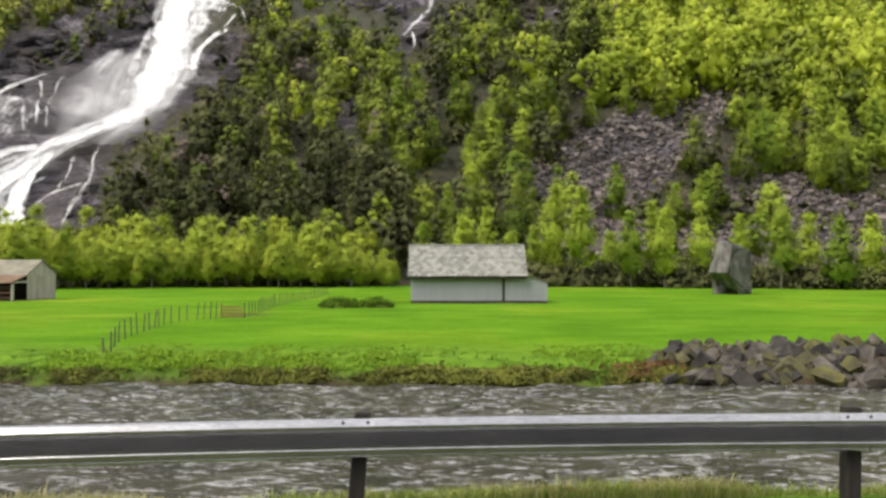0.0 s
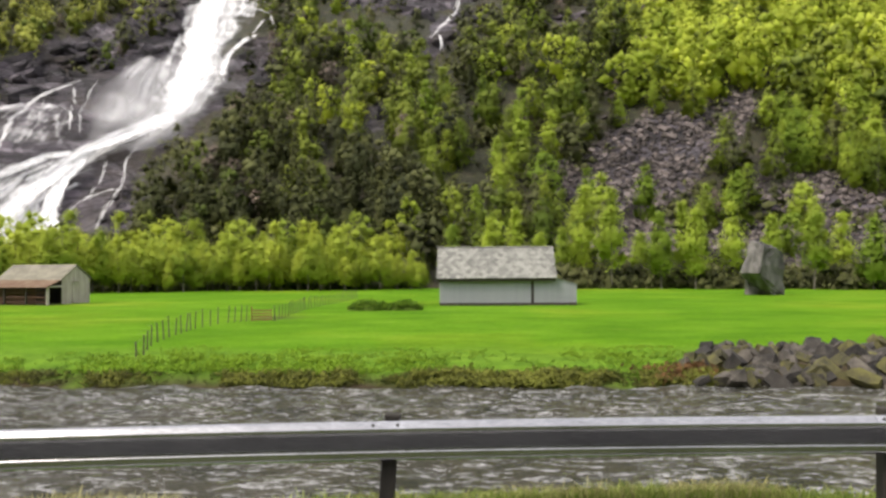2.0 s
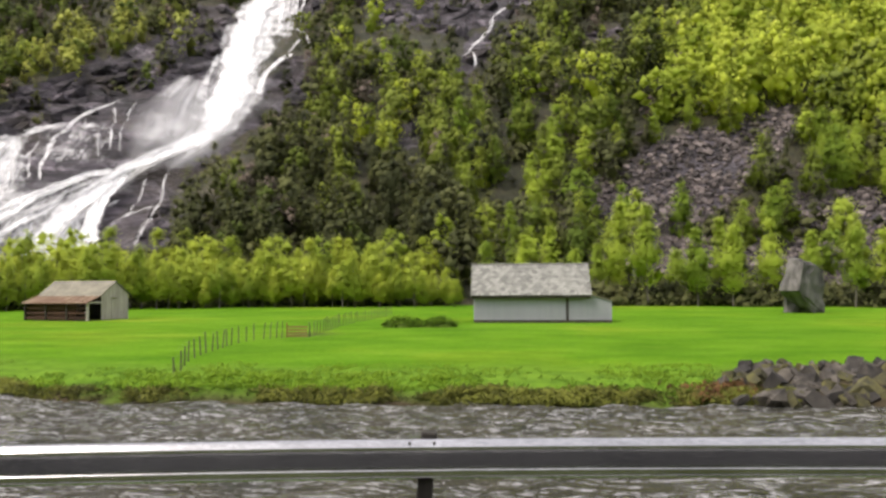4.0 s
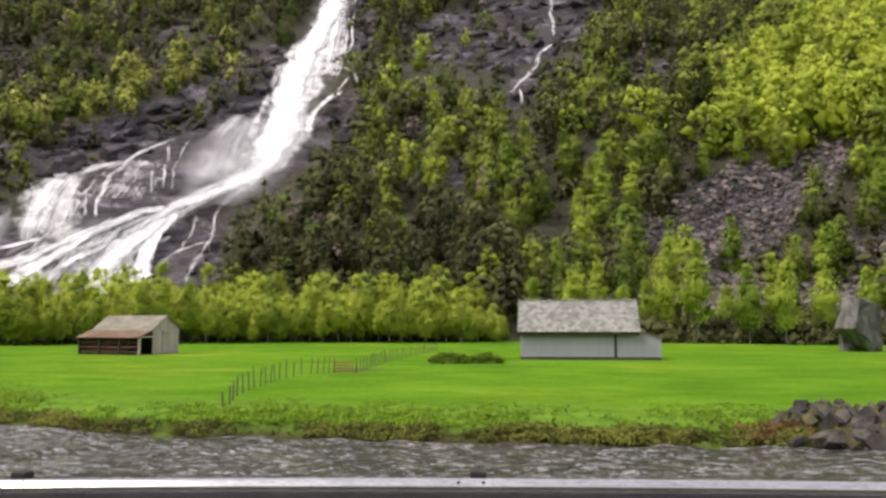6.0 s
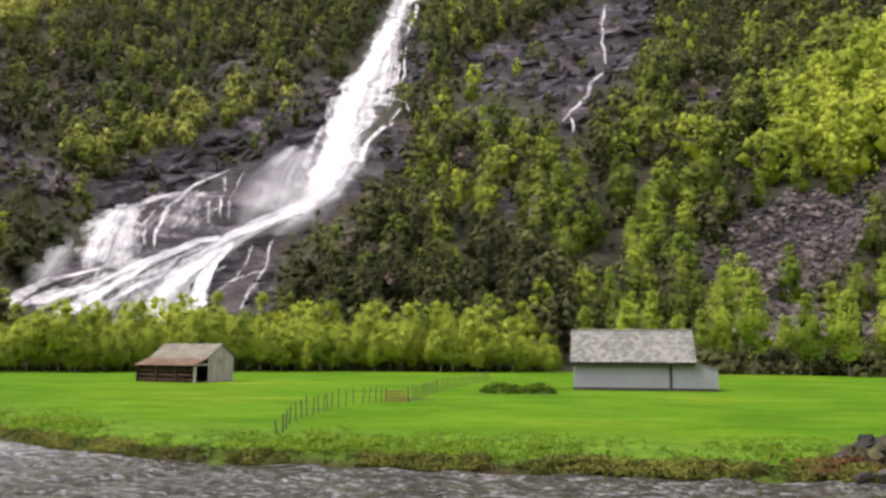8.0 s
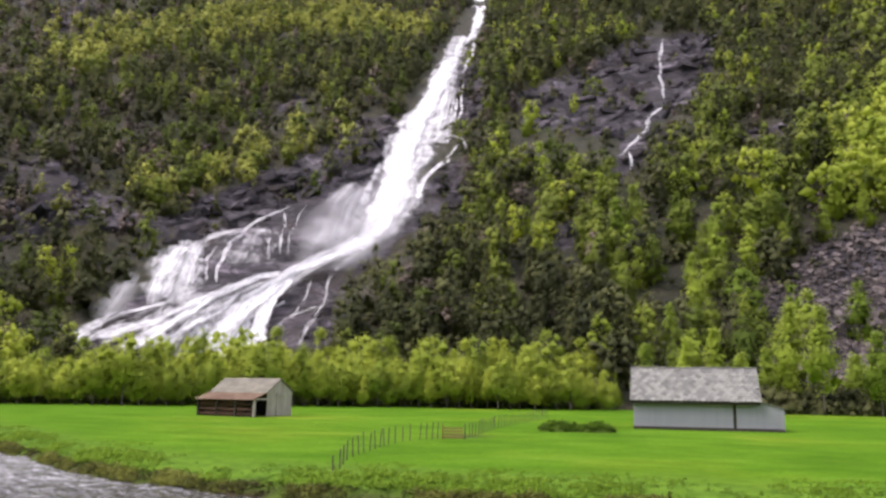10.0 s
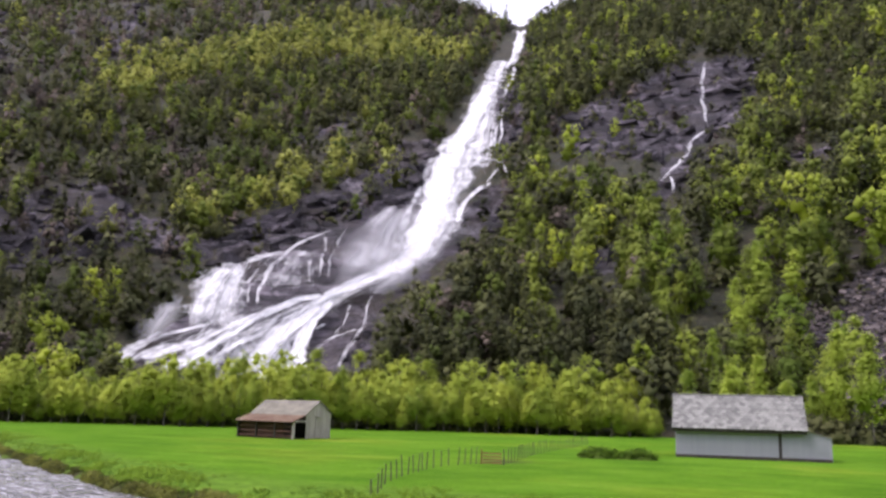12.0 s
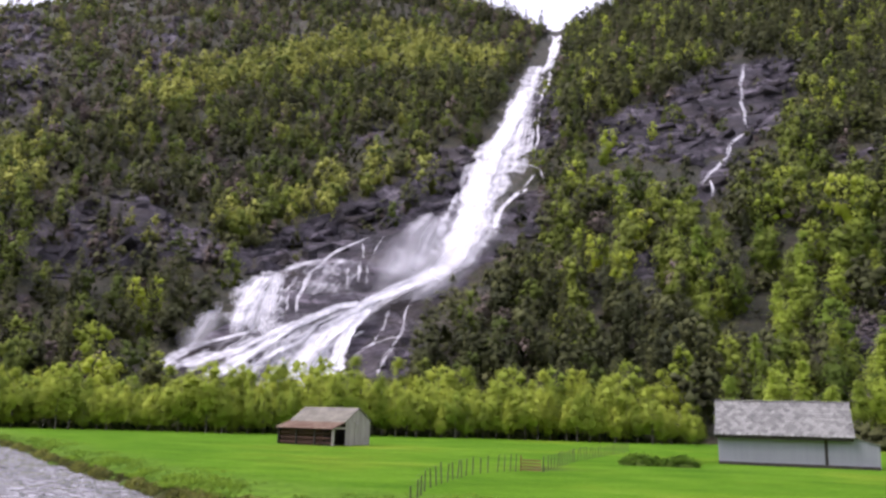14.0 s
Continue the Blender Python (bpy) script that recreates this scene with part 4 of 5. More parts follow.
def tree_meshes(seed, height, width, base, kind, count, size, leaf, bark, stem=0.13):
    rng = np.random.RandomState(seed)
    c, s = crown_shape(rng, height, width, base, kind)
    v, f, lie = leafy_crown(rng, c, s, 30, 1.1, count, size, (0, 0, base + 0.42 * (height - base)))
    crown = mesh_of("crown", v, f, leaf, lie=lie)
    sway = rng.normal(0, 0.12, (5, 2))
    z = np.linspace(-0.3, height * 0.93, 5)
    pts = np.stack([sway[:, 0] * z / 4, sway[:, 1] * z / 4, z], -1)
    limbs = [tube(pts, np.linspace(stem, 0.02, 5), 6)]
    for k in range(min(9, len(c) - 1)):
        zz = max(base * 0.7, c[k, 2] * 0.75)
        o = np.array([np.interp(zz, z, pts[:, 0]), np.interp(zz, z, pts[:, 1]), zz])
        limbs.append(tube([o, (o + c[k]) / 2 + (0, 0, 0.15), c[k]], [stem * 0.4, stem * 0.25, 0.015], 4))
    v, f = joined(limbs)
    return mesh_of("trunk", v, f, bark, True), crown


def tree_thing(name, meshes, m, label, group):
    ob = empty(name, m, label, "tree", group)
    part("trunk", meshes[0], ob)
    part("crown", meshes[1], ob)
    return ob


def standing(x, y, turn, s, lean=0.0, dz=0.0):
    z = max(float(ground_z(np.array(x), np.array(y))), float(slope_z(np.array(x), np.array(y)))) + dz
    return pose(x, y, z, lean, lean * 0.6, turn) @ Matrix.Diagonal((s, s, s, 1))


def tree_belt():
    """The belt of young leafy trees along the back of the meadow."""
    rng = random.Random(5)
    kinds = [tree_meshes(100 + i, 9.6 + 0.35 * i, 4.7 + 0.3 * (i % 3), 1.5 + 0.7 * (i % 3), "round" if i % 4 == 1 else "birch", 1900, 0.21, LEAF_ALDER, BARK) for i in range(7)]
    made = [tree_thing("alder_tree", k, Matrix(), "young leafy alder tree at the back of the meadow", "belt of trees behind the meadow") for k in kinds]
    used = set()
    n = 0
    for row in range(4):
        az = -49.0 + rng.uniform(0, 1)
        while az < -3.2:
            r = 118 + row * 4.6 + rng.uniform(-1.4, 1.4) + 8 * max(0.0, (-33 - az) / 14)
            x, y = r * math.sin(radians(az)), r * math.cos(radians(az))
            s = rng.uniform(0.66, 1.16) * (1 - 0.18 * (az > -8)) * (1 - 0.2 * (az > -5)) * (1 - 0.14 * (az < -37)) * (0.86 + 0.05 * row)
            i = rng.randrange(7)
            m = standing(x, y, rng.uniform(0, 360), s, rng.uniform(-3, 3))
            if i in used:
                copy_thing(made[i], m)
            else:
                made[i].matrix_basis = m
                made[i].scale = (s, s, s)
                used.add(i)
            n += 1
            az += rng.uniform(0.55, 1.05)
    return n


def front_birches():
    """Single birches at the foot of the scree, beside the boulder and the barn."""
    rng = random.Random(12)
    # bearing, distance, height, width, bare stem
    rows = [(9.1, 118, 13.2, 4.6, 2.6), (7.2, 124, 14.2, 4.4, 2.4), (12.2, 119, 10.2, 4.2, 2.0), (14.3, 118, 10.4, 4.0, 2.4), (13.6, 124, 11.6, 3.4, 1.8), (16.6, 121, 11.2, 4.2, 2.0),
            (18.9, 122, 9.8, 3.0, 3.4), (21.2, 117, 9.8, 3.8, 2.8), (24.4, 118, 8.6, 4.6, 1.2), (26.2, 121, 9.0, 4.2, 1.5), (10.9, 126, 8.0, 3.6, 1.0),
            (28.5, 118, 9.5, 4.4, 1.4), (4.4, 121, 7.6, 3.6, 0.8), (2.9, 127, 11, 4.0, 0.8), (1.2, 126, 9.6, 4.0, 0.8), (-1.2, 127, 8.6, 4.0, 0.8), (6.0, 128, 8.0, 3.2, 0.6), (22.7, 125, 9.6, 4.2, 0.8)]
    for i, (az, r, h, w, b) in enumerate(rows):
        me = tree_meshes(300 + i, h, w, b, "birch", 2600, 0.21, LEAF_BIRCH, BARK, 0.12)
        tree_thing("birch_tree", me, standing(r * math.sin(radians(az)), r * math.cos(radians(az)), rng.uniform(0, 360), 1, rng.uniform(-2, 2)),
                   "slender birch in fresh light green leaf with a pale stem", "birches at the foot of the slope")


def on_slope(rng, n, power):
    """n spots scattered over the mountainside: x, y, height, distance, bearing, elevation."""
    az = np.radians(rng.uniform(-51, 31, n))
    q = FOOT + 2 + 302 * rng.rand(n) ** power
    k = np.where(az < 0, 0.86, 0.6)
    r = q / np.sqrt(np.cos(az) ** 2 + (k * np.sin(az)) ** 2)
    x, y = r * np.sin(az), r * np.cos(az)
    z = slope_z(x, y)
    return x, y, z, r, np.degrees(az), np.degrees(np.arctan2(z - 2.0, r))


def in_fall(a, el):
    """1 in the run of the falls."""
    axis, half = np.interp(el, *zip(*FALL_LINE)), np.interp(el, [1, 6, 10, 14, 17, 20, 25], [2.6, 2.6, 2.2, 2.5, 1.8, 1.2, 0.4])
    return np.maximum(1 - smooth(half, half + 0.4, np.abs(a - axis)), within("curtain", a, el))


def open_ground(a, el, stony=0.93, rocky=1.0):
    """How bare of trees a place is: rock, scree and the run of the falls."""
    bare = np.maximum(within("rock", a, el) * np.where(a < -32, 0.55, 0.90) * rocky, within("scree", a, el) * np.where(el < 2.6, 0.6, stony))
    return np.maximum(bare, in_fall(a, el))


def planted(rng, sources, x, y, z, scales, tones):
    """Copies of leafy shapes set out on the slope as one sheet of arrays."""
    pieces, tone, lies = [], [], []
    for j in range(len(x)):
        v, f, lie = sources[j]
        t, s = rng.uniform(0, 2 * math.pi), scales[j]
        c, sn = math.cos(t) * s, math.sin(t) * s
        w = np.stack([v[:, 0] * c - v[:, 1] * sn + x[j], v[:, 0] * sn + v[:, 1] * c + y[j], v[:, 2] * s * rng.uniform(0.85, 1.2) + z[j] - 0.4], -1)
        pieces.append((w, f))
        c, sn = math.cos(t), math.sin(t)
        lies.append(np.stack([lie[:, 0] * c - lie[:, 1] * sn, lie[:, 0] * sn + lie[:, 1] * c, lie[:, 2]], -1))
        tone.append(np.full(len(v), tones[j]))
    v, f = joined(pieces)
    return v, f, dict(tone=np.concatenate(tone), lie=np.concatenate(lies))


def spread_out(x, y, gap):
    """Marks the places that keep clear of the ones before them, by squares of the plan."""
    seen, keep = set(), np.zeros(len(x), bool)
    for j, cell in enumerate(zip((x / gap).astype(int), (y / gap).astype(int))):
        if cell not in seen:
            seen.add(cell)
            keep[j] = True
    return keep


def hillside_woods():
    rng = np.random.RandomState(21)
    x, y, z, r, a, el = on_slope(rng, 26000, 0.62)
    # a tree shows above its foot: its middle and its top count as well
    middle, top = (np.degrees(np.arctan2(z + up - 2.0, r)) for up in (5.0, 9.0))
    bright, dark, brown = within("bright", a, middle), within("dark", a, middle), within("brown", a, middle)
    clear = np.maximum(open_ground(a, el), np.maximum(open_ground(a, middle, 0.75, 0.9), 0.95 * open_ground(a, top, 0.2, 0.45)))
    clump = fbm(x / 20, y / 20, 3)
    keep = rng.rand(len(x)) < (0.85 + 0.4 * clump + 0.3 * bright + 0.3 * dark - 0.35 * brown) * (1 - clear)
    keep &= spread_out(x, y, 3.45)
    x, y, z, r, a, el, middle, bright, dark, clump, brown = (v[keep] for v in (x, y, z, r, a, el, middle, bright, dark, clump, brown))
    n = len(x)
    right = smooth(-13, -7, a)
    # shares of bright, mid-green, dark and bare trees
    share = np.stack([0.05 + (0.29 + 0.25 * clump) * right * (1 - 0.55 * smooth(11, 14, middle)), 0.30 + 0.16 * right + 0.2 * clump, 0.42 - 0.06 * right - 0.3 * clump, 0.20 - 0.15 * right + 0 * a], -1)
    for mark, mix in ((brown, (0.05, 0.20, 0.25, 0.50)), (dark, (0.04, 0.14, 0.77, 0.05)), (bright, (0.84, 0.13, 0.02, 0.01))):
        share = share * (1 - mark[:, None]) + mark[:, None] * np.array(mix)
    share = np.clip(share, 0.005, 1)
    share = np.cumsum(share / share.sum(1)[:, None], 1)
    kind = (rng.rand(n)[:, None] > share[:, :3]).sum(1)
    kind = np.where((kind == 0) & (a < -12.5) & (el > 7), 4, kind)
    # clumps, swell, leaves and their size, by distance
    levels = ((20, 1.15, 400, 0.26), (11, 1.25, 165, 0.38), (7, 1.35, 80, 0.52))

    def shapes(k, form, height, width, base, seed):
        out = []
        for i in range(k):
            rs = np.random.RandomState(seed + i)
            c, s = crown_shape(rs, height, width * (0.85 + 0.1 * (i % 4)), base, form if form != "leafy" else ("round", "birch", "round")[i % 3])
            out.append([leafy_crown(rs, c, s, *level, (0, 0, base + 0.42 * (height - base))) for level in levels])
        return out

    leafy, spruce = shapes(9, "leafy", 9.0, 5.8, 0.5, 500), shapes(4, "spruce", 12.0, 4.4, 0.6, 600)
    lod = np.where(r < 185, 0, np.where(r < 280, 1, 2))
    # the nearest leafy trees above the scree foot stand as trees of their own
    near = np.nonzero((a > -3) & (a < 30) & (r < 186) & (kind < 2))[0][:125]
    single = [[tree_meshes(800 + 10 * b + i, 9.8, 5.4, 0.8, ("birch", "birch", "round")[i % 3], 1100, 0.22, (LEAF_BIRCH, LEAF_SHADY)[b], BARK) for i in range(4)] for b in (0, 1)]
    for j in near:
        s = float(rng.uniform(0.7, 1.15))
        tree_thing("birch_tree", single[kind[j]][rng.randint(4)], pose(x[j], y[j], z[j] - 0.3, 0, 0, rng.uniform(0, 360)) @ Matrix.Diagonal((s, s, s, 1)),
                   "bright young birch on the stony slope" if kind[j] == 0 else "mid-green birch on the stony slope", "birches on the slope")
    kind[near] = 9
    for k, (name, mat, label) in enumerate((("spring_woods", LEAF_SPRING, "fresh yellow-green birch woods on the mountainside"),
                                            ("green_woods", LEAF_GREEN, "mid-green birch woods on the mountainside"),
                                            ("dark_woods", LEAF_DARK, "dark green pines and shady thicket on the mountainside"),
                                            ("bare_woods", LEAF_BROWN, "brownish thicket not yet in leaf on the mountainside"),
                                            ("upland_woods", LEAF_HAZED, "birch woods high on the mountainside, leaf colour greyed for haze"))):
        js = np.nonzero(kind == k)[0]
        src = [(spruce[rng.randint(4)] if k == 2 and rng.rand() < np.where(a[j] < -34, 0.9, 0.5) else leafy[rng.randint(9)])[lod[j]] for j in js]
        s = rng.uniform(0.62, 1.15, len(js)) * (0.75 if k == 3 else 1.0) * np.where((k < 2) & (a[js] > 9) & (el[js] > 9), 1.42, 1.0) * np.interp(r[js], [150, 420], [1.0, 0.82]) * np.where(a[js] < -22, 0.88, 1.0)
        v, f, t = planted(rng, src, x[js], y[js], z[js], s, np.clip(0.45 + 0.28 * rng.normal(size=len(js)) + 0.25 * clump[js] + 0.15 * bright[js] - (0.25 if k == 1 else 0.0) * (a[js] < -13), 0, 1))
        tagged(new(name, mesh_of(name, v, f, mat, True, **t)), label, "woods", kind="stuff")
    # low thicket between the trees
    x, y, z, r, a, el = on_slope(rng, 10500, 0.66)
    clump = fbm(x / 15 + 9, y / 15, 3)
    keep = rng.rand(len(x)) < (0.72 + 0.4 * clump) * (1 - np.maximum(np.where(a < -34, 0.6, 0.85) * open_ground(a, el), in_fall(a, el)))
    x, y, z, r, clump = (v[keep] for v in (x, y, z, r, clump))
    fa = np.radians(np.concatenate([rng.uniform(3, 30, 420), rng.uniform(-50, -3, 500)]))
    fr = np.concatenate([rng.uniform(118.5, 133, 420), rng.uniform(122, 142, 500) + 8 * np.clip((-33 - np.degrees(fa[420:])) / 14, 0, 1)])
    fx, fy = fr * np.sin(fa), fr * np.cos(fa)
    x, y, z, r, clump = (np.concatenate(v) for v in ((x, fx), (y, fy), (z, np.maximum(slope_z(fx, fy), FIELD)), (r, fr), (clump, np.concatenate([rng.normal(0.2, 0.4, 420), rng.normal(-0.1, 0.35, 500)]))))
    bushes, close = [], []
    for i in range(6):
        rs = np.random.RandomState(700 + i)
        c, s = crown_shape(rs, 2.6, 4.2, 0.1, "bush")
        bushes.append(leafy_crown(rs, c, s, 3, 1.3, 22, 0.5, (0, 0, 0.3)))
        close.append(leafy_crown(rs, c, s, 6, 1.0, 80, 0.24, (0, 0, 0.3)))
    src = [(close if q < 145 else bushes)[rng.randint(6)] for q in r]
    v, f, t = planted(rng, src, x, y, z, rng.uniform(0.6, 1.35, len(x)), np.clip(0.45 + 0.25 * rng.normal(size=len(x)) + 0.5 * clump, 0, 1))
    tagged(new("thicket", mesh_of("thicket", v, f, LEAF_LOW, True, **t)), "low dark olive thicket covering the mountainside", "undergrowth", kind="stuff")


tree_belt()
front_birches()
hillside_woods()


# ---- stones ----
def rock_mesh(name, seed, material):
    """A broken, edgy block about 1 m across: a box with knocked-off corners."""
    rng = random.Random(seed)
    bm = bmesh.new()
    for x, y, z in ((x, y, z) for x in (-1, 1) for y in (-1, 1) for z in (-1, 1)):
        if rng.random() < 0.22:
            for k in range(3):
                p = [0.46 * x, 0.40 * y, 0.30 * z]
                p[k] *= rng.uniform(0.2, 0.6)
                bm.verts.new(p)
        else:
            bm.verts.new((0.46 * x * rng.uniform(0.7, 1.15), 0.40 * y * rng.uniform(0.7, 1.15), 0.30 * z * rng.uniform(0.65, 1.2)))
    bmesh.ops.convex_hull(bm, input=bm.verts)
    bmesh.ops.delete(bm, geom=[v for v in bm.verts if not v.link_faces], context="VERTS")
    bmesh.ops.triangulate(bm, faces=bm.faces)
    return mesh_from_bm(name, bm, material)


def stone_bank():
    """The stone-built bank by the water."""
    bank = empty("bank_wall", Matrix(), "river bank faced with rough grey and mossy stones", "stone bank", kind="structure")
    rng = random.Random(31)
    mossy = surface("mossy_stone", (0.040, 0.036, 0.025), (0.19, 0.18, 0.05), 1.6, 0.9, bump=0.8, dist=0.07, vary=0.3)
    kinds = [rock_mesh("stone", 40 + i, mossy if i % 3 == 0 else STONE) for i in range(12)]
    n = 0
    while n < 280:
        x = rng.uniform(6.2, 16.0)
        s = rng.random()
        if rng.random() > (x - 5.6) / 3.0 or (x < 8.2 and s > (x - 5.8) / 2.4):
            continue
        y = float(far_shore(np.array(x))) - 0.3 + 4.2 * s
        z = RIVER + 0.02 + 0.84 * s ** 0.75 + rng.uniform(-0.10, 0.10)
        k = rng.choice((0.34, 0.45, 0.58, 0.8)) * rng.uniform(0.85, 1.15) * (1.1 - 0.35 * s)
        ob = part("stone", kinds[rng.randrange(12)], bank, m=pose(x, y, z, rng.uniform(-60, 60), rng.uniform(-60, 60), rng.uniform(0, 360)) @ Matrix.Diagonal((k * 1.2, k, k * rng.uniform(0.7, 1.05), 1)))
        n += 1


def scree():
    """Loose blocks that cover the open parts of the slope."""
    rng = np.random.RandomState(77)
    base = []
    for i in range(8):
        me = rock_mesh("scree", 70 + i, SCREE)
        v = np.array([p.co[:] for p in me.vertices])
        f = np.array([list(p.vertices) for p in me.polygons])
        base.append((v, f))
        bpy.data.meshes.remove(me)
    n = 16000
    az, r0 = np.radians(rng.uniform(5, 31, n)), rng.uniform(122, 240, n)
    x, y = r0 * np.sin(az), r0 * np.cos(az)
    z = slope_z(x, y)
    el = np.degrees(np.arctan2(z - 2.0, r0))
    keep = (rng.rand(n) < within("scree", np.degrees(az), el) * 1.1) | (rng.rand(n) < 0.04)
    pieces = []
    for j in np.nonzero(keep)[0][:8000]:
        v, f = base[rng.randint(8)]
        e = Euler(rng.uniform(-1, 1, 3) * (0.7, 0.7, 3.1)).to_matrix()
        s = rng.uniform(0.45, 0.9) + 1.0 * rng.rand() ** 4
        pieces.append((v @ np.array(e).T * s + (x[j], y[j], z[j] + 0.12), f))
    v, f = joined(pieces)
    tagged(new("scree_stones", mesh_of("scree_stones", v, f, SCREE)), "loose purplish grey scree blocks on the mountainside", "scree", kind="stuff")


def rock_ledges():
    """Long broken slabs that stand out of the bare rock in tilted bands."""
    rng = np.random.RandomState(55)
    base = []
    for i in range(8):
        me = rock_mesh("ledge", 170 + i, SLOPE)
        base.append((np.array([p.co[:] for p in me.vertices]), np.array([list(p.vertices) for p in me.polygons])))
        bpy.data.meshes.remove(me)
    x, y, z, r, a, el = on_slope(rng, 15000, 0.7)
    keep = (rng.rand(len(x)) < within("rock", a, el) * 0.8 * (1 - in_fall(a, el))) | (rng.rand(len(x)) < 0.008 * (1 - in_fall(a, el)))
    pieces = []
    for j in np.nonzero(keep)[0][:1700]:
        v, f = base[rng.randint(8)]
        upright = rng.rand() < 0.55
        size = rng.uniform(1.6, 4.6) * (np.array((0.9, 0.8, 1.5)) if upright else np.array((2.0, 0.8, 0.6))) * rng.uniform(0.7, 1.3, 3)
        e = np.array(Euler((rng.uniform(-0.5, 0.3), radians(-14) + rng.normal(0, 0.3), rng.uniform(-1.6, 1.6) if upright else -radians(a[j]) + rng.normal(0, 0.4))).to_matrix())
        pieces.append(((v * size) @ e.T + (x[j], y[j], z[j] - 0.15 * size[2]), f))
    # the overhanging ledge above the fan of the falls, a broken wall of long dark slabs
    for k in range(26):
        az = -31.5 + 9.5 * k / 25 + rng.normal(0, 0.2)
        el = float(np.interp(az, [-31.5, -27.5, -22.0], [10.0, 12.4, 13.6])) + rng.normal(0, 0.25)
        v, f = base[rng.randint(8)]
        e = np.array(Euler((rng.uniform(-0.2, 0.2), radians(-22) + rng.normal(0, 0.15), -radians(az) + rng.normal(0, 0.3))).to_matrix())
        pieces.append(((v * (rng.uniform(6, 11), 4.5, rng.uniform(2.0, 3.6))) @ e.T + spot(az, el)[0] + (0, 0.5, 0.4), f))
    # the outcrop beside the main fall
    for az, el, k in ((-14.3, 14.2, 7.5), (-13.7, 13.4, 8.5), (-14.4, 12.4, 6.5), (-13.2, 14.6, 5.0), (-12.9, 12.6, 5.5), (-13.3, 18.2, 5.5), (-13.0, 19.6, 5.0)):
        v, f = base[rng.randint(8)]
        pieces.append((v * k * np.array((1.1, 0.8, 1.1)) + spot(az, el)[0] + (0, 1.0, -0.2 * k), f))
    v, f = joined(pieces)
    me = mesh_of("rock_ledges", v, f, SLOPE, bare=np.full(len(v), 1.3))
    tagged(new("rock_ledges", me), "broken dark ledges of purplish grey rock on the mountainside", "rock", kind="stuff")


def big_boulder():
    """A house-high block that leans out over its narrow foot."""
    pts = [(-2.8, -0.4, 2.3), (-1.5, 0.0, 5.7), (-0.4, -2.0, 5.2), (-1.2, -3.0, 2.3), (0.7, 0.4, 5.1), (2.6, 1.2, 4.4), (2.4, 1.4, 1.2), (-1.0, 2.0, 4.9), (-2.2, 1.8, 2.4), (1.4, 2.4, 4.8), (2.4, 0.8, 0.0), (2.0, 2.5, 0.1), (0.7, -0.5, 0.0), (-1.4, 1.4, 1.3)]
    foot = [(-1.8, 1.0, -0.4), (2.1, 1.2, -0.4), (2.0, 2.4, -0.4), (-1.7, 2.2, -0.4), (-1.6, 1.2, 1.6), (2.0, 1.3, 1.2), (1.9, 2.3, 1.4), (-1.6, 2.1, 1.6)]
    bm = bmesh.new()
    for block in (pts, foot):
        bmesh.ops.convex_hull(bm, input=[bm.verts.new(p) for p in block])
    bmesh.ops.delete(bm, geom=[v for v in bm.verts if not v.link_faces], context="VERTS")
    bmesh.ops.triangulate(bm, faces=bm.faces)
    bmesh.ops.subdivide_edges(bm, edges=bm.edges, cuts=5, use_grid_fill=True)
    bm.normal_update()
    for v in bm.verts:
        v.co += v.normal * (0.20 * noise.noise(v.co * 0.9) + 0.24 * noise.noise(Vector((v.co.x * 2.6, v.co.y * 2.6, v.co.z * 0.5))))
    x, y = 93 * math.sin(radians(18.35)), 93 * math.cos(radians(18.35))
    ob = new("boulder", mesh_from_bm("boulder", bm, BOULDER))
    ob.matrix_basis = pose(x, y, FIELD, 0, 0, -6) @ Matrix.Diagonal((0.85, 0.92, 0.97, 1))
    tagged(ob, "huge leaning grey boulder with a dark undercut foot", "boulder")


# ---- barn and shed ----
def planks(name, parent, width, height, material, n, gap=0.006, label="", thick=0.03, slope=None):
    """n upright boards side by side along x from 0, each a part; slope gives the top's fall over the width."""
    w = width / n
    for i in range(n):
        h = height if slope is None else height - slope * (i + 0.5) / n
        me = mesh_from_bm(name, box_bm(w - gap, thick, h, 0.004), material)
        part(name, me, parent, m=pose((i + 0.5) * w, 0.004 * (i % 2), 0))


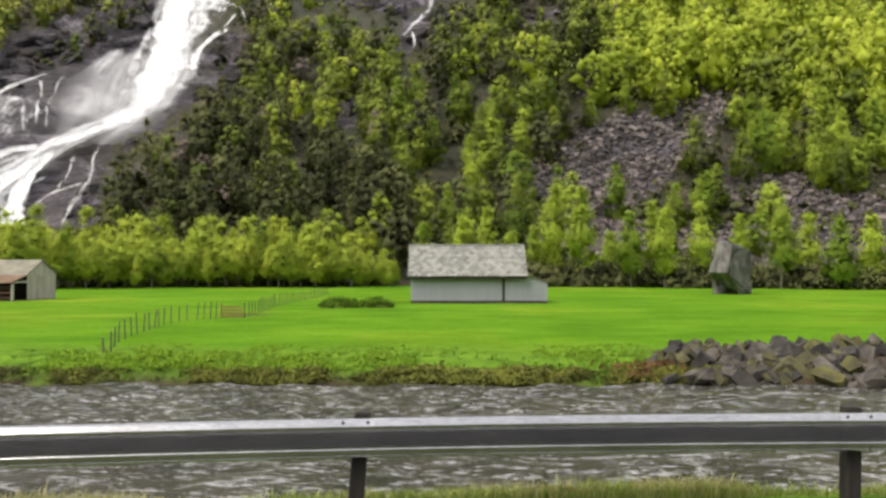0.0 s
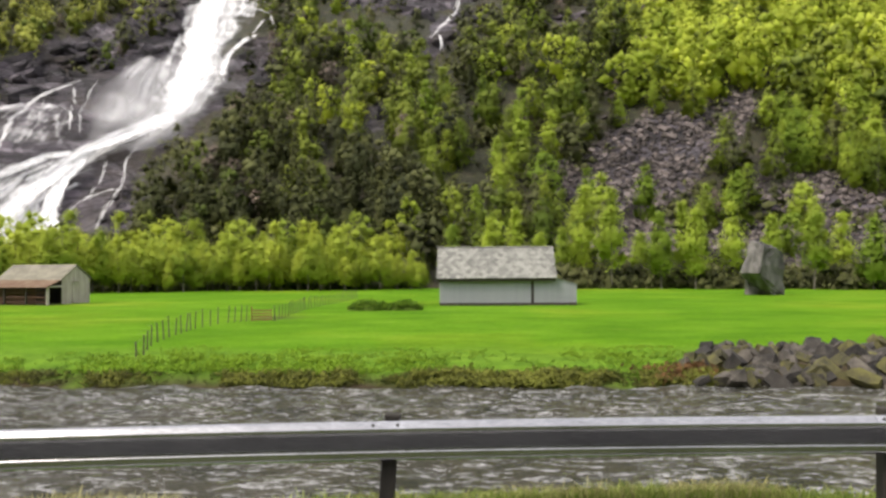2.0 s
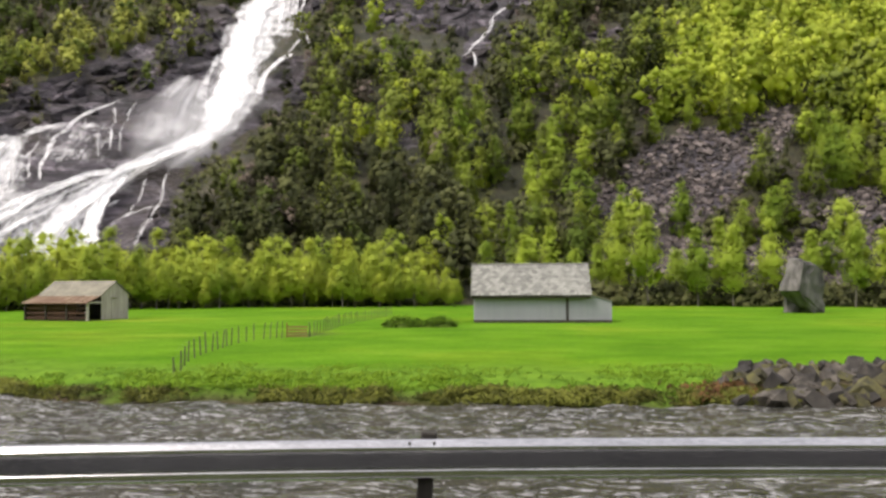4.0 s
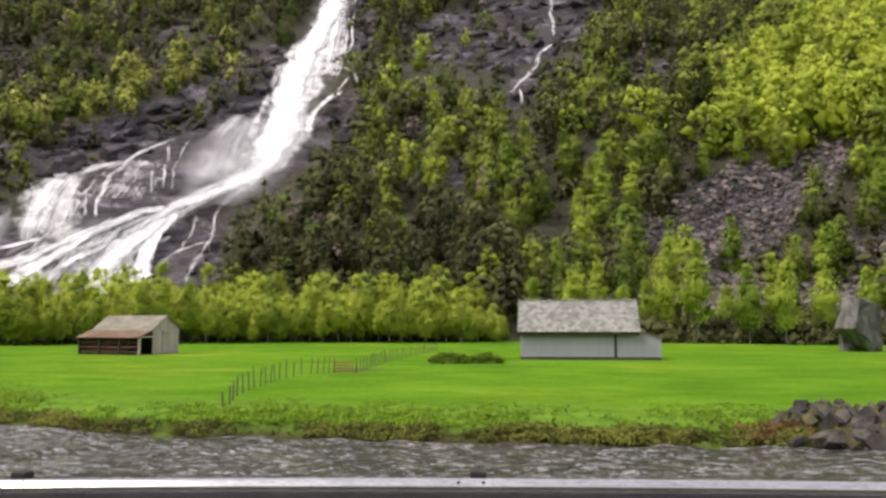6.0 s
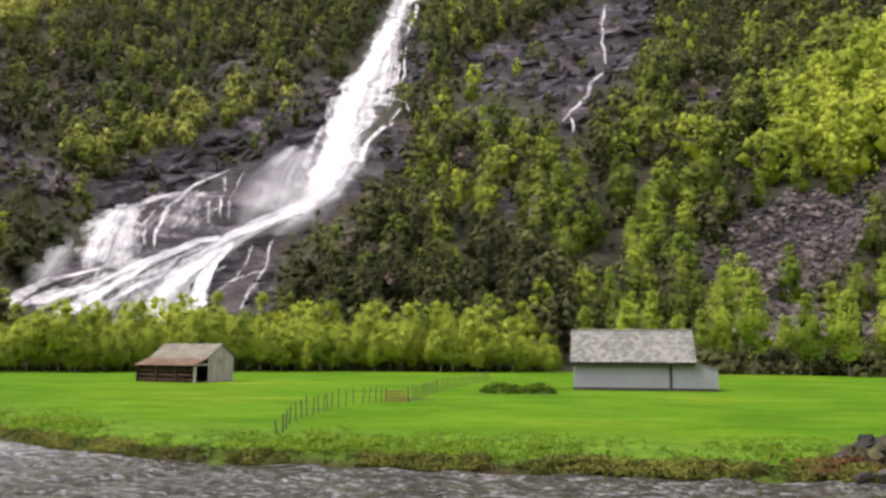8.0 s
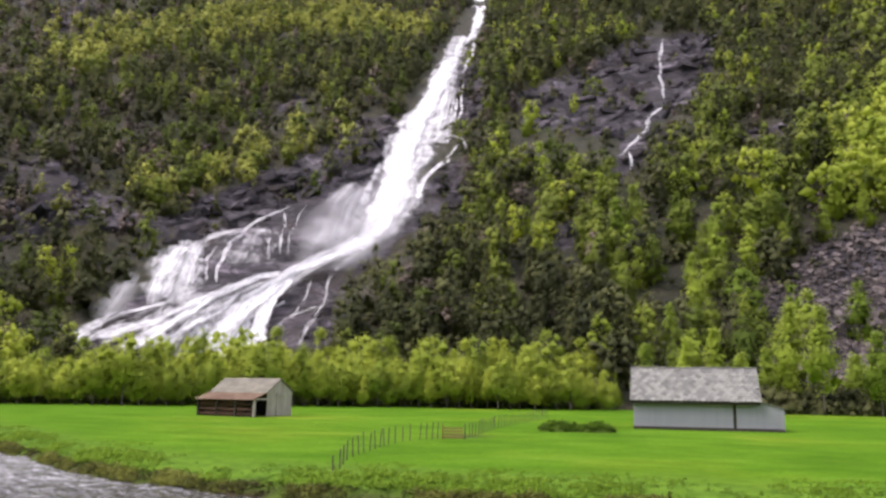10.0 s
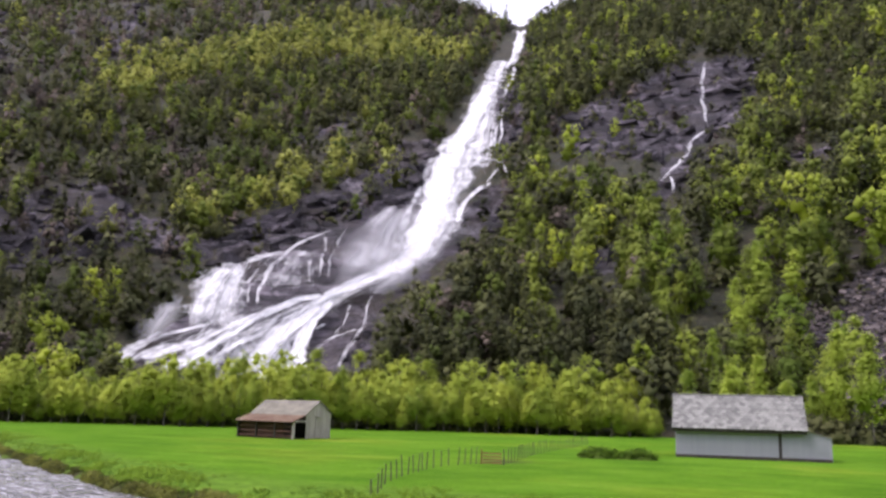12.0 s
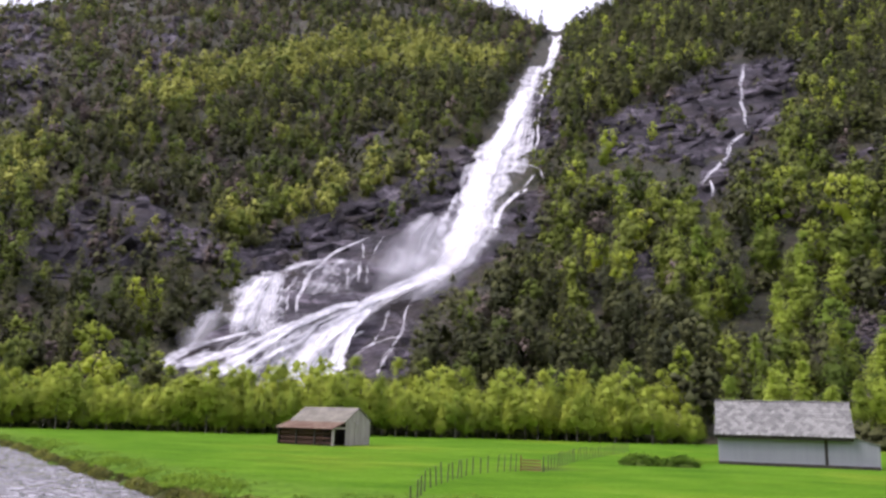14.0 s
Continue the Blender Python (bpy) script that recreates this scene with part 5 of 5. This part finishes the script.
def grey_barn():
    """Grey boarded barn with a slate roof and a lower lean-to at its end."""
    r = 66.4
    x0, x1 = r * math.tan(radians(-2.1)), r * math.tan(radians(5.35))
    y = r
    L, depth, wall, rise = x1 - x0, 5.2, 2.36, 2.15
    barn = empty("barn", pose(x0, y, FIELD - 0.05), "pale grey boarded barn with a slate roof and a lean-to", "barn")
    core = box_bm(L, depth, wall, at=(L / 2, depth / 2 + 0.03, 0))
    part("wall", mesh_from_bm("wall", core, WOOD_DARK), barn, "dark inner wall")
    slit = 6.95
    left = part("front_wall", mesh_from_bm("front_wall", box_bm(slit, 0.02, wall - 0.05, at=(slit / 2, 0, 0.05)), WALL_GREY), barn)
    right = part("front_wall", mesh_from_bm("front_wall", box_bm(L - slit - 0.22, 0.02, wall - 0.05, at=(slit + 0.22 + (L - slit - 0.22) / 2, 0, 0.05)), WALL_GREY), barn)
    left.location.y = right.location.y = 0.015
    hold = empty_part("boarding", barn, pose(0, -0.02, 0.3))
    planks("board", hold, slit, wall - 0.3, WALL_GREY, 34)
    hold = empty_part("boarding", barn, pose(slit + 0.22, -0.02, 0.3))
    planks("board", hold, L - slit - 0.22, wall - 0.3, WALL_GREY, 8)
    # dark strip added where the eave's shadow falls on the wall
    part("fascia", mesh_from_bm("fascia", box_bm(L + 0.28, 0.04, 0.24, 0.005, at=(L / 2, -0.30, wall - 0.44)), WOOD_DARK), barn, "dark strip in place of the eave's shadow")
    # dark sill, made tall to stand in for the shadow line under the wall
    part("sill_beam", mesh_from_bm("sill_beam", box_bm(L + 1.7, 0.12, 0.5, 0.01, at=(L / 2 + 0.85, -0.03, -0.21)), WOOD_DARK), barn)
    # gables
    for gx in (0.02, L - 0.02):
        bm = bmesh.new()
        vs = [bm.verts.new(p) for p in ((gx, 0.03, wall), (gx, depth, wall), (gx, depth / 2, wall + rise - 0.05))]
        ws = [bm.verts.new((v.co.x + 0.05 * (1 if gx < 1 else -1), v.co.y, v.co.z)) for v in vs]
        bm.faces.new(vs), bm.faces.new(ws[::-1])
        for i in range(3):
            bm.faces.new((vs[i], ws[i], ws[(i + 1) % 3], vs[(i + 1) % 3]))
        bmesh.ops.recalc_face_normals(bm, faces=bm.faces)
        part("gable", mesh_from_bm("gable", bm, WALL_GREY), barn)
    # roof: boarding under slates
    run = math.hypot(depth / 2 + 0.35, rise + 0.28)
    ang = math.degrees(math.atan2(rise + 0.28, depth / 2 + 0.35))
    for side in (1, -1):
        m = pose(L / 2, -0.35, wall - 0.24, ang, 0, 0) if side == 1 else pose(L / 2, depth + 0.35, wall - 0.24, ang, 0, 180)
        bm = box_bm(L + 0.3, run, 0.05, at=(0, run / 2, 0))
        deck = part("roof", mesh_from_bm("roof", bm, WOOD_DARK), barn, "grey slate roof", m)
        for gx in (-1, 1):
            part("barge_board", mesh_from_bm("barge_board", box_bm(0.05, run + 0.05, 0.16, 0.005, at=(gx * (L / 2 + 0.19), run / 2 - 0.02, -0.02)), SLATE), deck)
        slate_me = []
        rng = random.Random(9 + side)
        for k in range(4):
            bm = bmesh.new()
            w, h = 0.365, 0.52
            c = 0.08
            out = [(-w / 2, h), (-w / 2, c), (-w / 2 + c + 0.03 * k, 0), (w / 2 - c, 0), (w / 2, c + 0.02 * k), (w / 2, h)]
            lo = [bm.verts.new((px, py, 0)) for px, py in out]
            hi = [bm.verts.new((px, py, 0.022)) for px, py in out]
            bm.faces.new(hi), bm.faces.new(lo[::-1])
            for i in range(6):
                bm.faces.new((lo[i], lo[(i + 1) % 6], hi[(i + 1) % 6], hi[i]))
            bmesh.ops.recalc_face_normals(bm, faces=bm.faces)
            slate_me.append(mesh_from_bm("slate", bm, SLATE))
        rows, cols = 12, int((L + 0.3) / 0.375)
        rest = []
        for j in range(rows):
            for i in range(cols + 1):
                px = -(L + 0.3) / 2 + (i + 0.5 * (j % 2)) * (L + 0.3) / cols + rng.uniform(-0.02, 0.02)
                if px > (L + 0.3) / 2:
                    continue
                px = min(max(px, 0.17 - (L + 0.3) / 2), (L + 0.3) / 2 - 0.17)
                mm = pose(px, -0.06 + j * (run - 0.3) / (rows - 1) * 0.92 + rng.uniform(-0.03, 0.03), 0.075 + rng.uniform(0, 0.012), -3.0 + rng.uniform(-1, 1), rng.uniform(-1, 1), rng.uniform(-3, 3))
                if side == 1:
                    part("slate", slate_me[rng.randrange(4)], deck, m=mm)
                else:
                    me = slate_me[rng.randrange(4)]
                    v = np.array([(mm @ p.co)[:] for p in me.vertices])
                    rest.append(v)
        if rest:
            quads = [np.array([(k, (k + 1) % 6, (k + 1) % 6 + 6, k + 6) for k in range(6)] + [(6, 7, 8, 9), (6, 9, 10, 11)])] * len(rest)
            v, f = joined(list(zip(rest, quads)))
            tagged(part("slates", mesh_of("slates", v, f, SLATE), deck), kind="stuff")
    part("ridge_cap", mesh_from_bm("ridge_cap", box_bm(L + 0.34, 0.3, 0.07, 0.02, at=(L / 2, depth / 2, wall + rise + 0.06)), SLATE), barn)
    # lean-to
    w, h0, h1 = 1.75, 2.2, 1.72
    bm = bmesh.new()
    for px, hz in ((0.02, h0), (w, h1)):
        for py in (0.06, depth - 1.2):
            bm.verts.new((px, py, 0))
            bm.verts.new((px, py, hz))
    bmesh.ops.convex_hull(bm, input=bm.verts)
    lean = part("lean_to", mesh_from_bm("lean_to", bm, WALL_GREY), barn, "", pose(L, 0, 0))
    hold = part("lean_to_roof", mesh_from_bm("lean_to_roof", box_bm(math.hypot(w, h0 - h1) + 0.12, depth - 1.0, 0.05, 0.005, at=(w / 2 + 0.02, (depth - 1.2) / 2 + 0.02, 0)), ROOF_OLD), lean)
    hold.matrix_basis = Matrix.Translation((0, 0, h0 + 0.01)) @ pose(0, 0, 0, 0, math.degrees(math.atan2(h0 - h1, w)), 0)
    front = empty_part("boarding", lean, pose(0, 0.03, 0.2))
    planks("board", front, w, h0 - 0.22, WALL_GREY, 8, slope=h0 - h1)


def empty_part(name, parent, m):
    """A thin batten that carries a run of boards."""
    bm = box_bm(0.06, 0.02, 0.06)
    return part(name, mesh_from_bm(name, bm, WOOD_DARK), parent, m=m)


def old_shed():
    """Weathered open-fronted shed with a rusty lower roof."""
    L, W = 6.4, 5.6
    corner = Vector((-35.4, 71.7, FIELD - 0.05))
    turn = math.degrees(math.atan2(0.19, -0.98))
    # local x runs along the long side, local y is towards the camera side's inside (mirrored below)
    shed = empty("shed", Matrix.Translation(corner) @ pose(0, 0, 0, 0, 0, turn - 180), "weathered pale wooden shed, open in front, with a partly rusted roof", "shed")
    # section across: (v, height)
    sec = [(-0.25, 1.52), (1.6, 2.12), (3.75, 3.42), (5.85, 2.25)]

    def X(u):
        return -u

    def slab(u0, u1, a, b, thick, material, name, label=""):
        bm = bmesh.new()
        for u in (u0, u1):
            for v, h in (a, b):
                for k in (0, thick):
                    bm.verts.new((X(u), v, h + k))
        bmesh.ops.convex_hull(bm, input=bm.verts)
        return part(name, mesh_from_bm(name, bm, material), shed, label)

    low = slab(-0.15, L + 0.1, sec[0], sec[1], 0.05, RUST, "lower_roof", "rust-brown sheet roof")
    slab(-0.12, L - 0.05, (1.5, 2.08), sec[2], 0.06, ROOF_OLD, "roof", "weathered sheet roof")
    slab(-0.12, L - 0.05, sec[2], sec[3], 0.06, ROOF_OLD, "roof")
    for i in range(9):
        u = -0.1 + i * (L + 0.1) / 8.2
        slab(u, u + 0.05, (sec[0][0], sec[0][1] + 0.05), (sec[1][0], sec[1][1] + 0.05), 0.03, RUST, "seam")
    # gable end towards the meadow: upright boards under the roof line, a doorway in the lower part
    def top(v):
        return float(np.interp(v, [p[0] for p in sec], [p[1] for p in sec])) - 0.03
    v = 0.0
    rng = random.Random(2)
    while v < W - 0.05:
        w = rng.uniform(0.19, 0.26)
        if not 0.28 < v + w / 2 < 1.75:
            bm = bmesh.new()
            for px in (0.0, -0.035):
                for py, hz in ((v, 0), (v + w - 0.015, 0), (v, top(v)), (v + w - 0.015, top(v + w))):
                    bm.verts.new((px - 0.01 * rng.random(), py, hz))
            bmesh.ops.convex_hull(bm, input=bm.verts)
            part("board", mesh_from_bm("board", bm, WOOD_GREY), shed)
        v += w
    part("lintel", mesh_from_bm("lintel", box_bm(0.06, 1.6, 0.16, 0.01, at=(0.0, 1.0, 1.52)), WOOD_GREY), shed)
    part("door_hood", mesh_from_bm("door_hood", box_bm(0.25, 0.9, 0.05, 0.01, at=(0.1, 3.6, 2.0)), WOOD_GREY), shed)
    part("door", mesh_from_bm("door", box_bm(0.05, 0.8, 1.8, 0.01, at=(0.05, 3.6, 0.1)), WOOD_GREY), shed)
    for u in (0.06, 2.1, 4.2, L - 0.08):
        part("post", mesh_from_bm("post", box_bm(0.14, 0.14, 1.5, 0.02, at=(X(u), 0.02, 0)), WOOD_GREY if u < 1 else WOOD_DARK), shed)
    for k in range(3):
        part("rail", mesh_from_bm("rail", box_bm(L - 0.3, 0.05, 0.16, 0.01, at=(X(L / 2), 0.10, 0.2 + 0.42 * k)), BOARD_BROWN), shed)
    part("back_wall", mesh_from_bm("back_wall", box_bm(L - 0.4, 0.06, 2.35, at=(X(L / 2), W, 0)), WOOD_DARK), shed)
    part("inner_wall", mesh_from_bm("inner_wall", box_bm(L - 1.5, 0.06, 1.5, at=(X(L / 2 + 0.7), 0.42, 0)), BOARD_BROWN), shed)
    part("end_wall", mesh_from_bm("end_wall", box_bm(0.06, 1.7, 1.6, at=(X(L - 0.06), 0.9, 0)), WOOD_DARK), shed)
    part("end_wall", mesh_from_bm("end_wall", box_bm(0.06, W - 1.7, 2.2, at=(X(L - 0.35), 1.7 + (W - 1.7) / 2, 0)), WOOD_GREY), shed)
    part("floor", mesh_from_bm("floor", box_bm(L, W, 0.06, at=(X(L / 2), W / 2, 0)), WOOD_DARK), shed)


# ---- fence ----
def meadow_fence():
    fence = empty("fence", Matrix(), "old wooden post and wire fence across the meadow", "fence")
    line = [(-10.96, 28.2), (-11.4, 30.0), (-12.4, 33.5), (-12.95, 37.0), (-13.6, 42.4), (-13.45, 46.7), (-12.38, 48.1), (-11.07, 48.5), (-11.7, 60.8), (-11.5, 72.0), (-11.0, 84.0)]
    t = np.concatenate([[0], np.cumsum([math.dist(a, b) for a, b in zip(line, line[1:])])])
    rng = random.Random(6)
    me = []
    for k in range(4):
        bm = bmesh.new()
        bmesh.ops.create_cone(bm, cap_ends=True, segments=6, radius1=0.032, radius2=0.027, depth=1.3, matrix=Matrix.Translation((0, 0, 0.32)))
        me.append(mesh_from_bm("post", bm, FENCE_WOOD))
    tops = []
    s = 0.0
    while s < t[-1]:
        x, y = (float(np.interp(s, t, [p[i] for p in line])) for i in (0, 1))
        z = float(ground_z(np.array(x), np.array(y)))
        if -12.2 < x < -11.2 and 48.1 < y < 48.5:
            s += 0.2
            continue
        part("post", me[rng.randrange(4)], fence, m=pose(x, y, z, rng.uniform(-5, 5), rng.uniform(-5, 5), 0) @ Matrix.Diagonal((1, 1, rng.uniform(0.85, 1.05) * (0.8 if y < 33 else 0.92), 1)))
        tops.append((x, y, z))
        s += rng.uniform(0.85, 1.15) * (0.42 if 46.3 < y < 48.6 else 1.7 if y < 34 else 1.15)
    for h in (0.3, 0.6, 0.85):
        v, f = tube([(x, y, z + h) for x, y, z in tops], [0.003] * len(tops), 4)
        part("wire", mesh_of("wire", v, f, BOLT), fence)
    gate = part("gate", mesh_from_bm("gate", box_bm(0.07, 0.05, 0.85, at=(-0.55, 0, 0)), GATE_WOOD), fence, "rust-brown boarded gate",
                m=pose(-11.7, 48.3, float(ground_z(np.array(-11.7), np.array(48.3))), 0, 0, 14))
    board = mesh_from_bm("board", box_bm(1.15, 0.03, 0.09), GATE_WOOD)
    for k in range(4):
        part("board", board, gate, m=pose(0, -0.042, 0.06 + 0.165 * k, 0, rng.uniform(-1, 1), 0))


# ---- weeds, tufts and heaps ----
def blades(name, positions, heights, widths, material, label, category, seed, lean=0.35, tone=None):
    """Upright blades, each a bent strip of two quads tapering to its tip."""
    rng = np.random.RandomState(seed)
    p, h, w = np.asarray(positions), np.asarray(heights)[:, None], np.asarray(widths)[:, None]
    n = len(p)
    a = rng.uniform(0, 2 * math.pi, n)
    side = np.stack([np.cos(a), np.sin(a), 0 * a], -1)
    b = rng.uniform(0, 2 * math.pi, n)
    way = np.stack([np.cos(b), np.sin(b), 0 * b], -1) * (lean * rng.rand(n))[:, None]
    up = np.array((0, 0, 1.0))
    v = np.stack([p - side * w, p + side * w, p + side * w * 0.8 + (up * 0.6 + way * 0.4) * h, p - side * w * 0.8 + (up * 0.6 + way * 0.4) * h,
                  p + side * w * 0.15 + (up * 0.95 + way * 1.2) * h, p - side * w * 0.15 + (up * 0.95 + way * 1.2) * h], 1)
    i = np.arange(n)[:, None] * 6
    f = np.concatenate([i + (0, 1, 2, 3), i + (3, 2, 4, 5)], 0)
    tn = np.repeat(rng.rand(n) if tone is None else tone, 6)
    tagged(new(name, mesh_of(name, v.reshape(-1, 3), f, material, tone=tn)), label, category, kind="stuff")


def verge_grass():
    rng = np.random.RandomState(3)
    for name, mat, n, k in (("verge_grass", GRASS_BLADE, 17000, 1.0), ("dry_verge_grass", GRASS_DRY, 21000, 1.15)):
        x = rng.uniform(-8.5, 8.5, n)
        y = rail_y(x) + 0.16 + rng.rand(n) ** 1.2 * 1.4
        patch = fbm(x * 0.9 + (50 if k > 1 else 0), y * 0.5, 3)
        keep = rng.rand(n) < 0.5 + 0.9 * patch
        x, y, patch = x[keep], y[keep], patch[keep]
        p = np.stack([x, y, ground_z(x, y) - 0.02], -1)
        h = np.clip((0.04 + 0.09 * rng.rand(len(x)) + 0.12 * patch) * k, 0.03, 0.22)
        blades(name, p, h, np.full(len(x), 0.006), mat, "tall tufty grass on the road verge" if k == 1 else "straw-coloured dry grass on the road verge", "grass", 4, lean=1.0)


def tufts(name, x, y, scale, material, label, category, seed, tones, leaves=26, size=0.085):
    """Low leafy tufts, joined."""
    rng = np.random.RandomState(seed)
    kinds = []
    for i in range(6):
        rs = np.random.RandomState(seed * 10 + i)
        c = np.stack([rs.normal(0, 0.22, 6), rs.normal(0, 0.22, 6), rs.uniform(0.05, 0.34, 6)], -1)
        kinds.append(leaf_cloud(rs, c, np.full(6, 0.07), leaves, size, 0.5, (0, 0, 0)))
    z = ground_z(x, y) + 0.4
    v, f, t = planted(rng, [kinds[rng.randint(6)] for _ in x], x, y, z, scale, tones)
    v[:, 2] -= 0.03
    tagged(new(name, mesh_of(name, v, f, material, **t)), label, category, kind="stuff")


def bank_growth():
    """Coarse weeds and tufts along the meadow's bank."""
    rng = np.random.RandomState(8)
    n = 12000
    x = 14 - 84 * rng.rand(n) ** 1.25
    s = rng.rand(n) ** 1.3 * 6.0 + 0.5
    y = far_shore(x) + s
    patch = fbm(x * 0.5, y * 0.5, 3)
    keep = (rng.rand(n) < 0.62 * (1 - s / 7.5) + 0.9 * patch) & ((x < 7.4) | (s > 5.4))
    x, y, s, patch = x[keep], y[keep], s[keep], patch[keep]
    tufts("bank_weeds", x, y, np.clip((0.22 + 0.2 * rng.rand(len(x)) + 0.4 * patch) * (1.1 - s / 8), 0.12, 0.6), WEEDS, "coarse green weeds along the river bank", "weeds", 9,
          np.clip(0.55 + 1.0 * patch + 0.16 * rng.normal(size=len(x)), 0, 1))
    n = 6500
    x = 9 - 79 * rng.rand(n) ** 1.25
    y = far_shore(x) + rng.rand(n) * 0.5
    c = fbm(x * 0.7, y * 0 + 4, 3)
    keep = rng.rand(n) < 0.8 + 0.6 * c
    x, y, c = x[keep], y[keep], c[keep]
    tufts("bank_fringe", x, y, np.clip(0.26 + 0.26 * rng.rand(len(x)) + 0.45 * c, 0.16, 0.7), FRINGE, "brown roots and withered grass over the waterline", "grass", 10,
          np.clip(0.4 + 0.8 * c + 0.25 * rng.normal(size=len(x)), 0, 1))
    n = 110
    x = rng.normal(6.6, 0.7, n)
    y = far_shore(x) + 0.1 + 0.8 * rng.rand(n)
    tufts("withered_ferns", x, y, 0.4 + 0.4 * rng.rand(n), FERN_RED, "red-brown withered ferns beside the stones", "ferns", 11, rng.rand(n))


def heap(x, y, w, d, h, seed, label):
    """A weed-grown heap."""
    rng = np.random.RandomState(seed)
    n = 16
    u = np.linspace(-1, 1, n)
    a, b = np.meshgrid(u, u)
    z = h * np.clip(1 - a * a - b * b, 0, 1) ** 0.7 * (1 + 0.4 * fbm(a * 3 + seed, b * 3, 3)) - 0.05
    v = np.stack([a * w / 2, b * d / 2, z], -1).reshape(-1, 3)
    ob = empty("weed_heap", pose(x, y, FIELD + 0.02), label, "heap")
    part("mound", mesh_of("mound", v, grid_faces(n, n), TURF, True, rough=np.ones(n * n), soil=np.full(n * n, 0.5)), ob)
    k = rng.randint(0, n * n, 900)
    c, sp = v[k] + (0, 0, 0.05), np.full(len(k), 0.12)
    lv, lf, lie = leaf_cloud(rng, c[c[:, 2] > 0.08], sp, 1800, 0.09, 0.8)
    part("leafage", mesh_of("leafage", lv, lf, WEEDS, lie=lie, tone=np.repeat(rng.rand(1800) * 0.6, 3)), ob)


# ---- road and rail ----
def road():
    xs = np.linspace(-200, 200, 161)
    edge = np.clip(xs, -25, 25)
    off = rail_y(edge) - 0.55
    rows = [(-6.6, 0.0), (-6.5, 0.03), (-3.2, 0.07), (0.0, 0.03), (0.5, 0.025), (0.62, 0.0)]
    v = np.array([[(x, o + dy, z) for x, o in zip(xs, off)] for dy, z in rows]).reshape(-1, 3)
    tagged(new("road", mesh_of("road", v, grid_faces(len(xs), len(rows)), ASPHALT, True)), "grey asphalt road beside the river", "road", kind="structure")
    for dy in (-0.30, -6.25):
        v = np.array([[(x, o + dy + k, 0.034 + (0.003 if dy < -1 else 0.002)) for x, o in zip(xs, off)] for k in (0, 0.1)]).reshape(-1, 3)
        tagged(new("edge_line", mesh_of("edge_line", v, grid_faces(len(xs), 2), surface("road_paint", (0.6, 0.6, 0.58), (0.8, 0.8, 0.78), 3, 0.7))), "worn white painted road edge line", "road marking", kind="structure")


def guard_rail():
    """Steel beam with two ridges, on timber posts."""
    rail = empty("guard_rail", Matrix(), "galvanised steel guard rail on dark wooden posts", "guard rail")
    # section: towards the road, height above ground
    sec = [(0.0, 0.43), (-0.04, 0.432), (-0.056, 0.446), (-0.058, 0.458), (-0.051, 0.50), (-0.044, 0.508), (-0.026, 0.514), (-0.078, 0.65), (-0.083, 0.672), (-0.078, 0.695), (-0.045, 0.735), (-0.015, 0.748), (0.0, 0.75)]
    posts = [-20.4, -16.3, -12.3, -8.3, -4.36, -0.71, 3.52, 7.6, 11.4, 15.4, 19.4]

    def beam(x0, x1, dy):
        xs = np.linspace(x0, x1, 12)
        front = [(x, rail_y(x) + a + dy, b) for a, b in sec for x in xs]
        rear = [(x, rail_y(x) + a + 0.004 + dy, b) for a, b in sec for x in xs]
        n = len(xs)
        f = grid_faces(n, len(sec))
        v = np.array(front + rear)
        return v, np.concatenate([f, f[:, ::-1] + len(front)])

    for i, (a, b) in enumerate(zip(posts, posts[1:])):
        v, f = beam(a - 0.16, b + 0.16, 0.0045 * (i % 2))
        part("beam", mesh_of("beam", v, f, STEEL, False), rail)
    for i, x in enumerate(posts):
        bm = box_bm(0.13, 0.15, 1.515, 0.012, at=(0, 0, -0.72))
        post = part("post", mesh_from_bm("post", bm, POST_WOOD), rail, "dark weathered timber post", pose(x - 0.015, rail_y(x) + 0.095, 0, 0, 4.5 if i == 5 else 1, 3))
        for dx in (-0.1, 0.1):
            for h in (0.724,):
                bm = bmesh.new()
                bmesh.ops.create_uvsphere(bm, u_segments=8, v_segments=5, radius=0.014)
                bmesh.ops.scale(bm, vec=(1, 0.6, 1), verts=bm.verts)
                part("bolt", mesh_from_bm("bolt", bm, BOLT), rail, m=pose(x + dx, rail_y(x + dx) - 0.062, h))


guard_rail()
road()
rock_ledges()
big_boulder()
grey_barn()
old_shed()
meadow_fence()
heap(-7.1, 60.2, 3.0, 2.0, 0.62, 3, "low heap overgrown with dark green weeds in the meadow")
heap(-4.7, 60.0, 2.7, 1.8, 0.55, 5, "low brownish heap overgrown with weeds beside the barn")
verge_grass()
bank_growth()
scree()
stone_bank()
